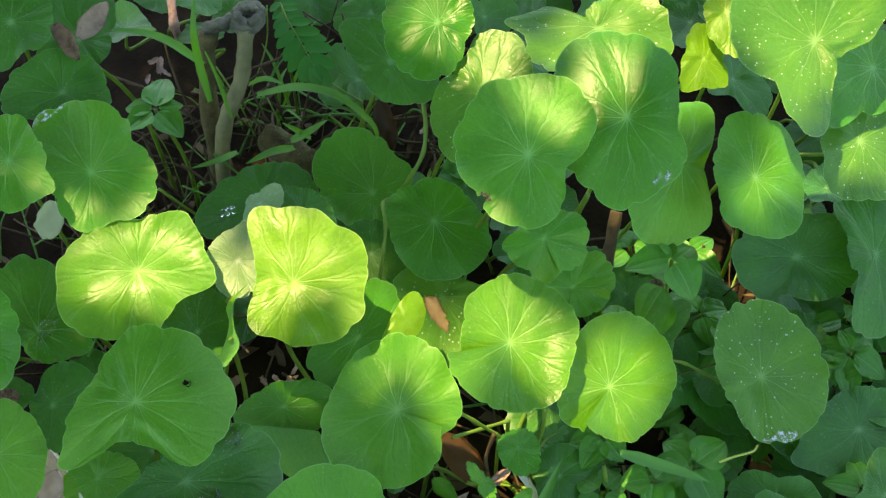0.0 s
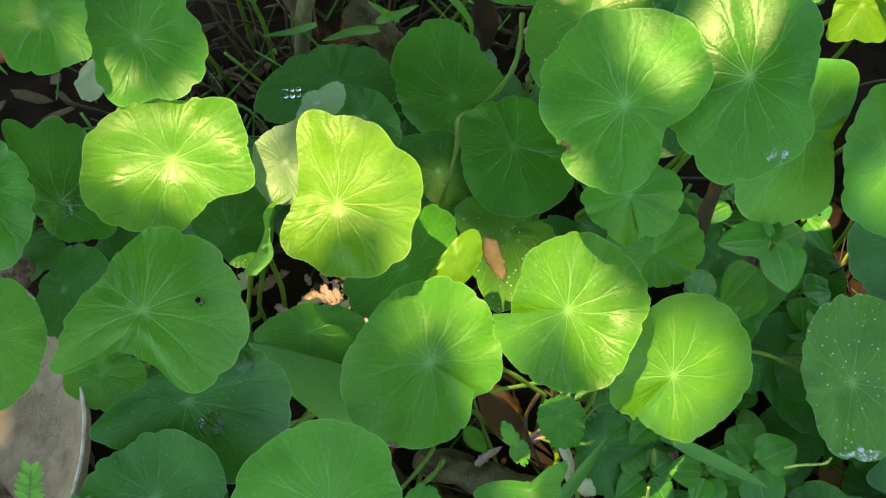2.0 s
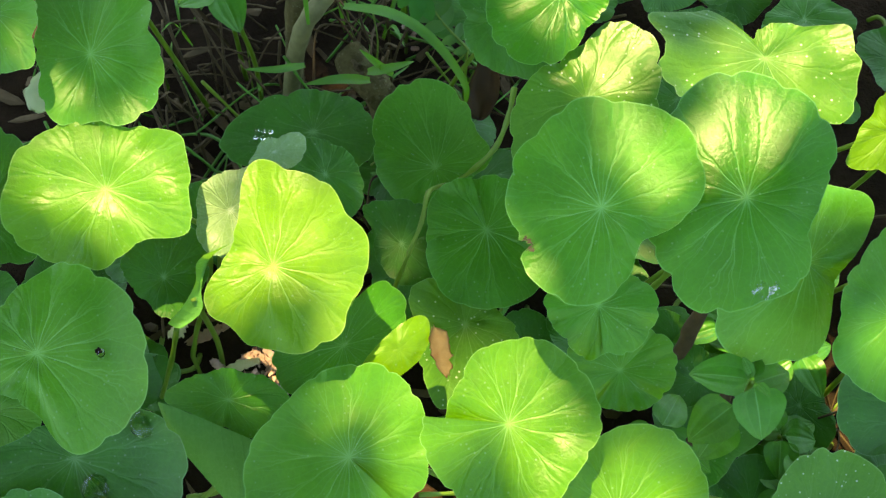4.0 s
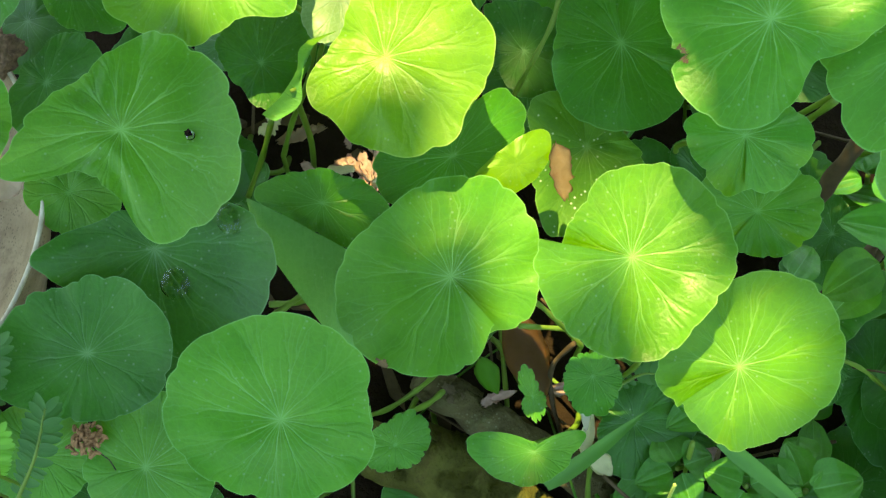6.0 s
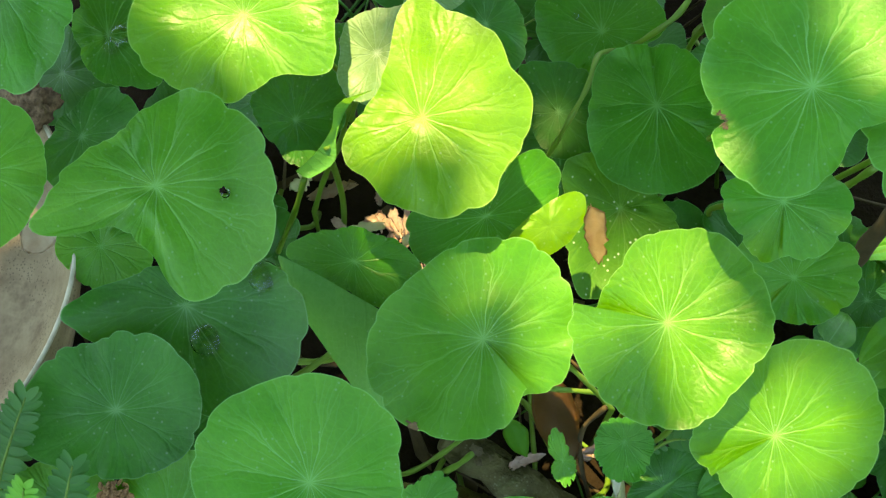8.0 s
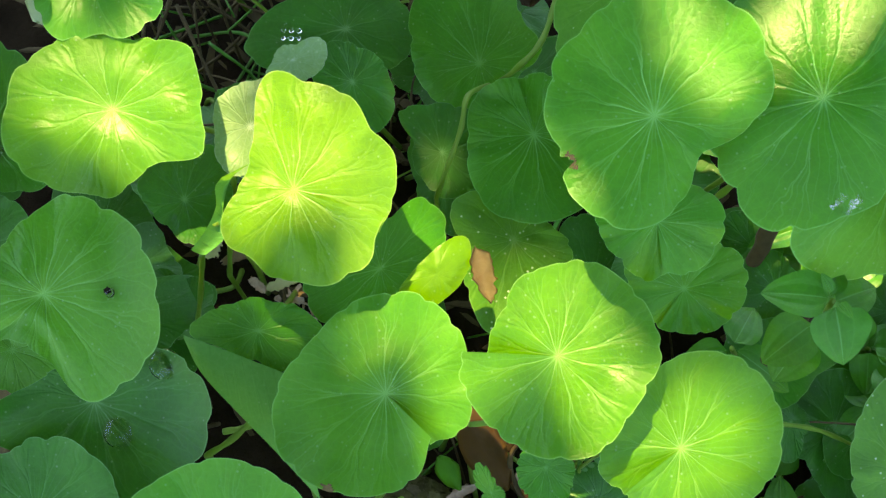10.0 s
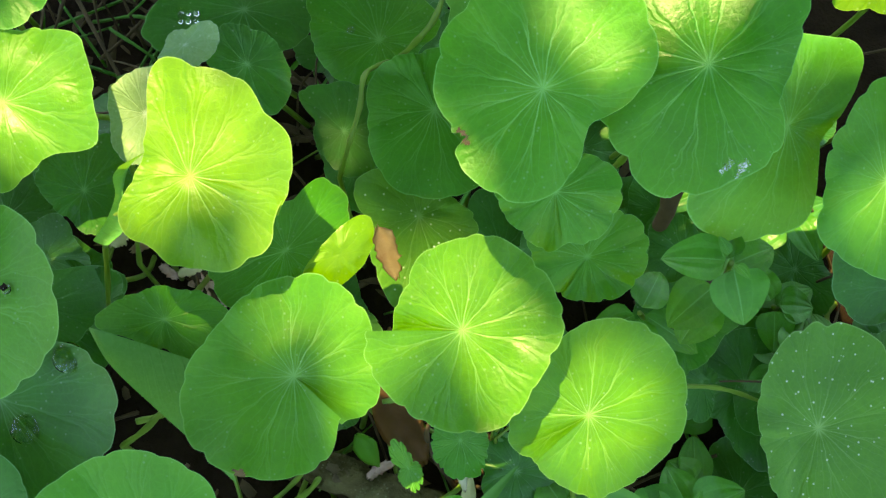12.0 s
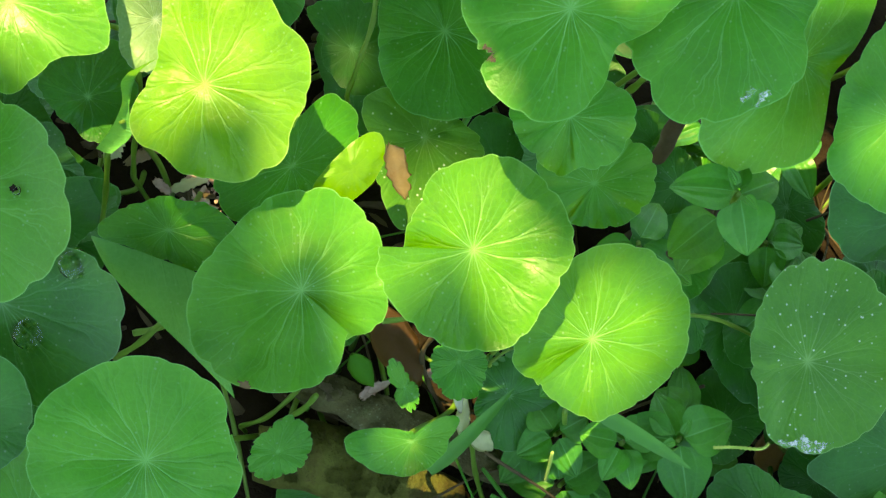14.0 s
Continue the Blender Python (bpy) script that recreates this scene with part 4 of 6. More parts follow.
def stake():
    top_at, low = Vector((-0.0350, 0.1960, 0.1075)), Vector((-0.0595, 0.1726, 0.0600))
    way = (low - top_at).normalized()
    foot = Vector((low.x - 0.010, low.y - 0.004, ground_height(low.x - 0.010, low.y - 0.004) - 0.004))
    top = thing("garden_stake", foot, "weathered cane stake with a knotted grey binding", "stake")
    bm = bmesh.new()
    pts = curve_points(top_at - foot, [(top_at + low) / 2 + Vector((0.003, 0, 0)) - foot, low - foot], Vector((0, 0, 0)), 10)
    tube_into(bm, pts, [0.0040 + 0.0002 * math.sin(i * 1.7) for i in range(len(pts))], 12)
    lumpy(bm, 0.0006, 260, 3)
    part("cane", bm, plain_material("old_cane", (0.055, 0.058, 0.022), (0.14, 0.135, 0.06), 90, 0.7, 0.0012, 400), top)
    cord_mat = plain_material("grey_cord", (0.035, 0.037, 0.026), (0.105, 0.105, 0.070), 260, 0.9, 0.0016, 900, (0.02, 0.02, 0.012), 0.6)
    back = Vector((-0.0180, 0.0080, -0.004))
    second = bmesh.new()
    pts = curve_points(top_at + back - foot, [Vector((-0.0600, 0.200, 0.075)) - foot], Vector((-0.0680, 0.182, 0.0)) - foot, 8)
    tube_into(second, pts, [0.0048 + 0.0006 * math.sin(i * 1.3) for i in range(len(pts))], 10)
    lumpy(second, 0.0009, 240, 8)
    part("stub", second, wood_mat, top, "dark grey wooden post behind the cane")
    up = Vector((0.0, -0.42, 0.9)).normalized()
    east = Vector((1, 0, 0))
    north = up.cross(east)
    head = top_at - foot + Vector((0.002, 0.004, 0.004))
    for k in range(3):
        bm = bmesh.new()
        r = (0.0072, 0.0062, 0.0045)[k]
        ring = [head + up * (0.0026 * k - 0.002) + (east * math.cos(a) + north * math.sin(a)) * r * (1 + 0.12 * math.sin(2 * a + k)) + up * 0.001 * math.sin(3 * a + 2 * k) for a in [2 * math.pi * i / 26 for i in range(27)]]
        tube_into(bm, ring, [0.0021 + 0.0004 * math.sin(i * 1.9 + k) for i in range(27)], 9)
        lumpy(bm, 0.0008, 420, 20 + k)
        part("cord_turn", bm, cord_mat, top)
    for k in range(4):
        bm = bmesh.new()
        drop_by = up * (-0.0036 * k)
        line = curve_points(head + east * 0.006 + drop_by, [head - east * 0.004 + drop_by + north * 0.003 - up * 0.003, head - east * 0.014 + drop_by + up * 0.001], head - east * 0.0225 + drop_by - up * (0.002 + 0.001 * k), 7)
        tube_into(bm, line, [0.0023 - 0.00025 * k + 0.0003 * math.sin(i * 1.4 + k) for i in range(len(line))], 8)
        lumpy(bm, 0.0008, 420, 30 + k)
        part("cord_strand", bm, cord_mat, top)
    return top


stake()


def log(name, pts, radii, label, mat, bumpy=0.12, seed=1):
    pts = [Vector(p) for p in pts]
    way = curve_points(pts[0], pts[1:-1], pts[-1], 22)
    base = way[len(way) // 2].copy()
    base.z = ground_height(base.x, base.y)
    bm = bmesh.new()
    rad = [float(np.interp(i / (len(way) - 1), np.linspace(0, 1, len(radii)), radii)) for i in range(len(way))]
    tube_into(bm, [p - base for p in way], rad, 20)
    for v in bm.verts:
        k = noise.noise((v.co + base) * 90 + Vector((seed, 0, 0)))
        v.co += Vector((k, noise.noise((v.co + base) * 90 + Vector((0, seed, 7))), k)) * bumpy * max(rad)
        v.co += Vector((0, 0, 1)) * noise.noise((v.co + base) * 420 + Vector((seed, 3, 1))) * 0.16 * max(rad)
    top = thing(name, base, label, "branch")
    part("wood", bm, mat, top)
    if max(rad) > 0.005:
        rng = random.Random(seed)
        for _ in range(14):
            i = rng.randrange(4, len(way) - 4)
            ahead = (way[i + 2] - way[i - 2]).normalized()
            side = ahead.cross(Vector((0, 0, 1))).normalized()
            up = side.cross(ahead)
            a0, wide, long = rng.uniform(-1.0, 1.0), rng.uniform(0.25, 0.6), rng.uniform(0.003, 0.009)
            bm = bmesh.new()
            grid = []
            for u in range(6):
                row = []
                for v in range(4):
                    a = a0 + wide * (v / 3 - 0.5) * (1 - 0.6 * abs(u / 5 - 0.5)) + 0.1 * rng.random()
                    r = rad[i] * (1.07 + 0.10 * rng.random())
                    row.append(bm.verts.new(way[i] - base + ahead * long * (u / 5 - 0.5 + 0.06 * rng.random()) + (side * math.sin(a) + up * math.cos(a)) * r))
                grid.append(row)
            for p, q in zip(grid, grid[1:]):
                for v in range(3):
                    bm.faces.new((p[v], q[v], q[v + 1], p[v + 1]))
            bmesh.ops.solidify(bm, geom=bm.faces[:], thickness=0.0007)
            part("bark_flake", bm, moss_mat if mat == moss_mat else rng.choice((mat, mat, flake_mat)), top)
    return top


log("branch", [(-0.0319, -0.0392, 0.0277), (-0.0077, -0.0488, 0.0217), (0.0253, -0.0613, 0.0103), (0.0642, -0.0746, -0.0035)], [0.006, 0.0075, 0.007, 0.006], "thick rotting grey branch lying under the leaves", wood_mat, 0.3)
log("branch", [(-0.0384, 0.1684, 0.0569), (-0.0182, 0.1435, 0.0510), (0.0019, 0.1207, 0.0376)], [0.006, 0.0085, 0.008], "mossy grey root running over the soil", wood_mat, 0.3, 4)
log("branch", [(0.1095, 0.0117, 0.0819), (0.1042, 0.0024, 0.0802), (0.0983, -0.0056, 0.0707)], [0.0021, 0.003, 0.0034], "short rough brown stalk between the weeds", straw_mat, 0.5, 6)
log("branch", [(0.1086, 0.0550, 0.0783), (0.1037, 0.0462, 0.0664), (0.0995, 0.0372, 0.0459)], [0.003, 0.0034, 0.003], "rough dark brown dead stem", straw_mat, 0.4, 9)
log("branch", [(0.1142, 0.0122, 0.0778), (0.1085, 0.0056, 0.0710), (0.1022, -0.0014, 0.0597)], [0.0025, 0.003, 0.003], "rough brown weed stem", straw_mat, 0.4, 12)


log("branch", [(-0.0462, -0.0632, 0.0096), (-0.0245, -0.0656, 0.0086), (-0.0039, -0.0712, 0.0021), (0.0239, -0.0833, -0.0112)], [0.010, 0.0135, 0.0140, 0.012], "thick mossy olive-brown branch rotting on the soil", moss_mat, 0.16, 15)


# ---- loose stalks ----
def runner(pts, r, label, mat=None):
    pts = [Vector(p) for p in pts]
    way = curve_points(pts[0], pts[1:-1], pts[-1], 9)
    base = way[-1].copy()
    base.z = ground_height(base.x, base.y) - 0.002
    tail = way[-1] - base
    if tail.z > 0.01:
        way += [base + tail * k for k in (0.66, 0.33, 0.0)]
    bm = bmesh.new()
    tube_into(bm, [p - base for p in way], [0.8 * r * (1.0 + 0.14 * math.sin(i * 0.8)) for i in range(len(way))], 8)
    ob = part("stalk", bm, mat or stem_mat)
    ob.location = base
    return tagged(ob, label, "stalk", "leaf stalks")


pale = "pale green leaf stalk bending down to the soil"
runner([(0.0274, 0.0989, 0.1381), (0.0258, 0.0911, 0.1308), (0.0219, 0.0831, 0.1233), (0.0144, 0.0793, 0.1134), (0.0080, 0.0858, 0.0908)], 0.0012, pale)
runner([(0.0053, 0.0818, 0.0976), (-0.0010, 0.0693, 0.1135), (-0.0030, 0.0587, 0.1114), (-0.0071, 0.0498, 0.1036), (-0.0116, 0.0434, 0.0905)], 0.0011, pale)
runner([(0.0926, -0.0298, 0.0903), (0.1074, -0.0273, 0.0745), (0.1213, -0.0258, 0.0541), (0.1394, -0.0276, 0.0323)], 0.00095, pale)
runner([(0.0312, -0.0605, 0.0359), (0.0330, -0.0705, 0.0192), (0.0380, -0.0829, -0.0026)], 0.0012, pale)
runner([(0.0621, -0.0540, 0.0511), (0.0657, -0.0624, 0.0183), (0.0687, -0.0718, -0.0108)], 0.0011, pale)
runner([(0.0726, -0.0537, 0.0428), (0.0781, -0.0610, 0.0062), (0.0827, -0.0686, -0.0221)], 0.0009, "dull brown-green leaf stalk standing upright", straw_mat)
runner([(-0.0578, -0.0198, 0.0817), (-0.0677, -0.0253, 0.0732), (-0.0796, -0.0321, 0.0600), (-0.0923, -0.0346, 0.0421)], 0.0014, pale)
runner([(-0.0245, -0.0438, 0.0552), (-0.0307, -0.0482, 0.0451), (-0.0408, -0.0542, 0.0342), (-0.0527, -0.0537, 0.0092)], 0.0011, pale)
runner([(0.0028, -0.0233, 0.0846), (0.0102, -0.0237, 0.0718), (0.0221, -0.0271, 0.0536)], 0.0011, pale)
runner([(0.0191, -0.0287, 0.0613), (0.0138, -0.0340, 0.0466), (0.0165, -0.0411, 0.0269), (0.0239, -0.0493, 0.0025)], 0.0011, "brownish leaf stalk curving to the soil", straw_mat)
runner([(-0.0214, -0.0507, 0.0609), (-0.0267, -0.0539, 0.0512), (-0.0369, -0.0562, 0.0334)], 0.0012, pale)
runner([(0.0002, -0.0269, 0.0663), (0.0144, -0.0238, 0.0591), (0.0290, -0.0207, 0.0519)], 0.0011, pale)
runner([(0.0402, -0.0327, 0.0807), (0.0396, -0.0340, 0.0634), (0.0368, -0.0346, 0.0421)], 0.0012, pale)
runner([(0.0815, 0.0359, 0.1295), (0.0792, 0.0386, 0.1096), (0.0790, 0.0460, 0.0831)], 0.0014, pale)
runner([(-0.0762, 0.0444, 0.1077), (-0.0804, 0.0426, 0.0817), (-0.0879, 0.0387, 0.0549), (-0.0927, 0.0353, 0.0325)], 0.0012, pale)
runner([(-0.0880, 0.0230, 0.0906), (-0.0924, 0.0180, 0.0718), (-0.1018, 0.0149, 0.0369)], 0.0012, "dark green leaf stalk in shade")
runner([(-0.0819, -0.0307, 0.0647), (-0.0744, -0.0281, 0.0616), (-0.0677, -0.0210, 0.0476)], 0.0013, pale)
for k in range(46):
    rng = random.Random(400 + k)
    x, y = rng.uniform(-0.16, 0.24), rng.uniform(-0.14, 0.17)
    a, far = rng.uniform(0, 6.28), rng.uniform(0.02, 0.07)
    p = Vector((x, y, ground_height(x, y) + rng.uniform(0.004, 0.03)))
    q = p + Vector((math.cos(a) * far, math.sin(a) * far, rng.uniform(-0.004, 0.006)))
    q.z = ground_height(q.x, q.y) + 0.003
    runner([p, (p + q) / 2 + Vector((rng.uniform(-0.01, 0.01), rng.uniform(-0.01, 0.01), 0.008)), q], rng.uniform(0.0005, 0.0011), "thin dry runner lying on the dark soil" if k % 3 else "thin green runner creeping over the soil", straw_mat if k % 3 else stem_mat)


# ---- grass ----
def grass_blade(pts, width, label="narrow green grass blade arching over the litter", mat=None):
    pts = [Vector(p) for p in pts]
    way = curve_points(pts[0], pts[1:-1], pts[-1], 8)
    base = min(way, key=lambda p: p.z).copy()
    base.z = ground_height(base.x, base.y)
    bm = bmesh.new()
    rows = []
    for i, p in enumerate(way):
        f = i / (len(way) - 1)
        ahead = (way[min(i + 1, len(way) - 1)] - way[max(i - 1, 0)]).normalized()
        across = ahead.cross(Vector((0, -0.35, 0.93))).normalized()
        w = width * 0.5 * (1 - f ** 3) * (0.55 + 0.45 * min(1, f * 5)) + 0.0002
        up = across.cross(ahead).normalized()
        rows.append([bm.verts.new(p - base + across * s * w + up * abs(s) * w * 0.35) for s in (-1, -0.5, 0, 0.5, 1)])
    for a, b in zip(rows, rows[1:]):
        for k in range(4):
            bm.faces.new((a[k], a[k + 1], b[k + 1], b[k]))
    ob = part("grass_blade", bm, mat or grass_mat)
    ob.location = base
    return tagged(ob, label, "grass", "grass blades")


grass_blade([(-0.0602, 0.1821, 0.1045), (-0.0731, 0.1876, 0.1193), (-0.0846, 0.1890, 0.1283), (-0.0992, 0.1911, 0.1333)], 0.0042)
grass_blade([(-0.0617, 0.1645, 0.0973), (-0.0622, 0.1726, 0.1174), (-0.0607, 0.1768, 0.1360), (-0.0553, 0.1881, 0.1490)], 0.0036)
grass_blade([(-0.0386, 0.1677, 0.0902), (-0.0187, 0.1557, 0.1022), (-0.0019, 0.1442, 0.1018), (0.0117, 0.1353, 0.0855), (0.0119, 0.1298, 0.0749)], 0.004)
grass_blade([(-0.0281, 0.1475, 0.0736), (-0.0195, 0.1444, 0.0808), (-0.0090, 0.1430, 0.0887)], 0.004)
grass_blade([(-0.0179, 0.1490, 0.0700), (-0.0246, 0.1465, 0.0816), (-0.0308, 0.1466, 0.0901)], 0.003)
grass_blade([(-0.0274, 0.1465, 0.0690), (-0.0395, 0.1395, 0.0788), (-0.0527, 0.1372, 0.0779)], 0.004)
grass_blade([(-0.0551, 0.1535, 0.0677), (-0.0657, 0.1468, 0.0734), (-0.0786, 0.1464, 0.0732)], 0.003)
grass_blade([(-0.0535, 0.1649, 0.0807), (-0.0554, 0.1740, 0.1012), (-0.0581, 0.1800, 0.1162)], 0.0016)
grass_blade([(-0.0409, 0.1789, 0.0863), (-0.0329, 0.1687, 0.0990), (-0.0258, 0.1620, 0.1005)], 0.003)
grass_blade([(0.0161, -0.0743, 0.0471), (0.0291, -0.0631, 0.0558), (0.0440, -0.0486, 0.0617)], 0.0052, "broad green grass blade beside a small branch")
grass_blade([(0.0679, -0.0549, 0.0634), (0.0800, -0.0600, 0.0571), (0.0939, -0.0675, 0.0520), (0.1046, -0.0736, 0.0474)], 0.0052, "broad green grass blade over the weeds")
grass_blade([(-0.2025, 0.1351, 0.1275), (-0.1880, 0.1231, 0.1227), (-0.1780, 0.1142, 0.1106)], 0.003, "soft green grass blade crossing the saucer")
for k in range(34):
    rng = random.Random(900 + k)
    x, y = rng.uniform(-0.13, 0.03), rng.uniform(0.11, 0.24)
    a = rng.uniform(0, 6.28)
    p = Vector((x, y, ground_height(x, y)))
    tip = p + Vector((math.cos(a) * 0.035, math.sin(a) * 0.03, rng.uniform(0.015, 0.06)))
    dry = k % 2
    grass_blade([p, (p + tip) / 2 + Vector((0, 0, 0.012)), tip], rng.uniform(0.0008, 0.002), "thin dry grass straw in the shade" if dry else "thin green grass blade in the shade", straw_mat if dry else grass_mat)


for k in range(40):
    rng = random.Random(1300 + k)
    x, y = rng.uniform(-0.13, 0.05), rng.uniform(0.12, 0.25)
    a = rng.uniform(0, 6.28)
    p = Vector((x, y, ground_height(x, y)))
    tip = p + Vector((math.cos(a) * 0.03, math.sin(a) * 0.03, rng.uniform(0.03, 0.075)))
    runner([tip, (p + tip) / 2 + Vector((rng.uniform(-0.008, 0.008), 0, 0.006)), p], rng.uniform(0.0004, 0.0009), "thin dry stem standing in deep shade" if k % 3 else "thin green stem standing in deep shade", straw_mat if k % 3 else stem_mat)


# ---- small weeds ----
def ovate_mesh(length, width, seed, fold=0.12):
    """A pointed oval blade along +x, arched over its midrib."""
    bm = bmesh.new()
    uv = bm.loops.layers.uv.new("UVMap")
    rows = []
    n = 12
    for i in range(n + 1):
        f = i / n
        w = width * 0.5 * (math.sin(math.pi * f ** 0.62) ** 0.7 if 0 < f < 1 else 0.0) + 0.00015
        row = []
        for s in (-1, -0.66, -0.33, 0, 0.33, 0.66, 1):
            z = abs(s) * w * fold * 2 - length * 0.22 * f * f + 0.04 * length * math.sin(f * 16 + seed) * abs(s) * 0.5
            row.append((bm.verts.new((length * f, s * w, z)), 0.5 + 0.25 * s, f))
        rows.append(row)
    for a, b in zip(rows, rows[1:]):
        for k in range(6):
            fc = bm.faces.new((a[k][0], b[k][0], b[k + 1][0], a[k + 1][0]))
            for lp, it in zip(fc.loops, (a[k], b[k], b[k + 1], a[k + 1])):
                lp[uv].uv = (it[1], 0.3 + 0.65 * it[2])
    return bm


def weed(where, blades, label="small fleshy weed with shiny ovate green leaves", seed=0, spike=None):
    """A low weed: blades are heading (degrees), length, width, droop (degrees), lift."""
    where = Vector(where)
    base = Vector((where.x + 0.006, where.y + 0.012, ground_height(where.x + 0.006, where.y + 0.012)))
    top = thing("weed", base, label, "plant", "small weeds")
    bm = bmesh.new()
    pts = curve_points((0, 0, -0.002), [(where - base) * 0.5 + Vector((0.004, 0, 0))], where - base, 8)
    tube_into(bm, pts, [0.0013 - 0.0004 * i / len(pts) for i in range(len(pts))], 7)
    part("stem", bm, stem_mat, top)
    for k, (heading, length, width, droop, lift) in enumerate(blades):
        b = part("leaf", ovate_mesh(length, width, seed + k), weed_mat, top)
        b.matrix_basis = Matrix.Translation(where - base + Vector((0, 0, lift))) @ Matrix.Rotation(radians(heading), 4, "Z") @ Matrix.Translation((0.002, 0, 0)) @ Matrix.Rotation(radians(droop), 4, "Y")
    if spike:
        bm = bmesh.new()
        sp = [Vector(p) - base for p in spike]
        way = curve_points(sp[0], sp[1:-1], sp[-1], 12)
        tube_into(bm, way, [0.0004 + 0.0003 * (i % 2) for i in range(len(way))], 7)
        part("flower_spike", bm, plain_material("spike", (0.14, 0.22, 0.03), (0.30, 0.34, 0.07), 200, 0.6), top, "thin yellowish flower spike")
    return top


weed((0.1079, 0.0013, 0.1165), [(172, 0.0185, 0.0145, 0, 0.002), (-78, 0.0170, 0.0180, 14, 0.0), (25, 0.0150, 0.0135, 6, -0.003), (95, 0.0125, 0.0105, -6, -0.002), (-60, 0.006, 0.0035, -30, 0.003), (120, 0.006, 0.0035, -30, 0.003), (215, 0.0200, 0.0165, 25, -0.020), (-20, 0.0160, 0.0140, 25, -0.018), (-125, 0.0190, 0.0165, 28, -0.030), (60, 0.0170, 0.0150, 25, -0.022)], "upright fleshy weed with shiny heart-shaped leaves in pairs", seed=1)
weed((0.1019, -0.0635, 0.0431), [(170, 0.021, 0.017, 6, 0.0), (20, 0.019, 0.018, 0, 0.002), (-80, 0.021, 0.019, 10, 0.0), (110, 0.016, 0.014, 4, 0.0), (-10, 0.028, 0.018, 16, -0.01), (60, 0.006, 0.003, -30, 0.003), (200, 0.006, 0.003, -30, 0.003)], "bushy fleshy weed with ribbed ovate leaves and a spike", 5, [(0.1131, -0.0663, 0.0462), (0.1199, -0.0665, 0.0482), (0.1281, -0.0673, 0.0499), (0.1313, -0.0655, 0.0507)])
weed((0.1952, -0.0347, 0.0463), [(150, 0.017, 0.014, 0, 0.0), (40, 0.017, 0.015, 4, 0.0), (-50, 0.018, 0.016, 10, 0.0), (-140, 0.016, 0.013, 10, 0.0), (90, 0.01, 0.008, -10, 0.002)], seed=9)
weed((-0.0881, 0.1666, 0.0982), [(70, 0.022, 0.016, 0, 0.0), (200, 0.015, 0.014, 0, 0.0), (-60, 0.017, 0.015, 6, 0.0), (150, 0.014, 0.012, 0, 0.0), (10, 0.012, 0.01, 8, 0.0)], "dark green weed with pointed leaves in deep shade", 13)
weed((0.0632, -0.0768, 0.0209), [(160, 0.022, 0.016, 10, 0.0), (30, 0.018, 0.016, 0, 0.003), (-70, 0.022, 0.018, 14, 0.0), (-10, 0.02, 0.014, 14, 0.0), (100, 0.012, 0.01, -20, 0.004)], seed=17, spike=[(0.0572, -0.0756, 0.0298), (0.0575, -0.0717, 0.0397), (0.0576, -0.0681, 0.0496)])
weed((0.1626, -0.0710, 0.0064), [(100, 0.018, 0.013, 0, 0.0), (30, 0.02, 0.016, 8, 0.0), (-60, 0.02, 0.017, 12, 0.0), (-150, 0.016, 0.013, 12, 0.0)], seed=21)
weed((0.1933, -0.0891, 0.0117), [(120, 0.02, 0.017, 0, 0.0), (220, 0.018, 0.015, 6, 0.0), (-40, 0.018, 0.016, 8, 0.0)], seed=23)
weed((0.0873, 0.0010, 0.0649), [(60, 0.018, 0.013, 10, 0.0), (-30, 0.024, 0.012, 16, 0.0), (200, 0.018, 0.012, 14, 0.0), (-100, 0.02, 0.014, 18, 0.0)], seed=27)
for k in range(44):
    rng = random.Random(2000 + k)
    x, y = rng.uniform(0.04, 0.25), rng.uniform(-0.13, 0.06)
    blades = [(rng.uniform(0, 90) + 90 * j, rng.uniform(0.012, 0.02), rng.uniform(0.010, 0.015), rng.uniform(-5, 20), rng.uniform(-0.004, 0.003)) for j in range(4)]
    weed((x, y, rng.uniform(0.012, 0.045)), blades, "low dark weed with ovate leaves near the soil", 100 + k)


# ---- tangle of thin stems over the soil ----
def stem_tangle():
    rng = random.Random(31)
    made = 0
    while made < 230:
        x, y = (rng.uniform(-0.18, 0.05), rng.uniform(0.09, 0.24)) if made % 4 else (rng.uniform(-0.04, 0.2), rng.uniform(-0.12, 0.05))
        if (x + 0.236) ** 2 + (y + 0.03) ** 2 < 0.1 ** 2:
            continue
        a, l = rng.uniform(0, 2 * math.pi), rng.uniform(0.025, 0.08)
        rise = rng.uniform(0.004, 0.05)
        p0 = Vector((x, y, ground_height(x, y) + 0.001))
        p2 = p0 + Vector((l * math.cos(a), l * math.sin(a), rise))
        p1 = (p0 + p2) / 2 + Vector((rng.uniform(-0.01, 0.01), rng.uniform(-0.01, 0.01), rng.uniform(0.0, 0.02)))
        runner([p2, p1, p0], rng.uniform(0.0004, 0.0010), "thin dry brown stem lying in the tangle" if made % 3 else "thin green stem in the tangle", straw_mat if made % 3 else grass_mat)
        made += 1


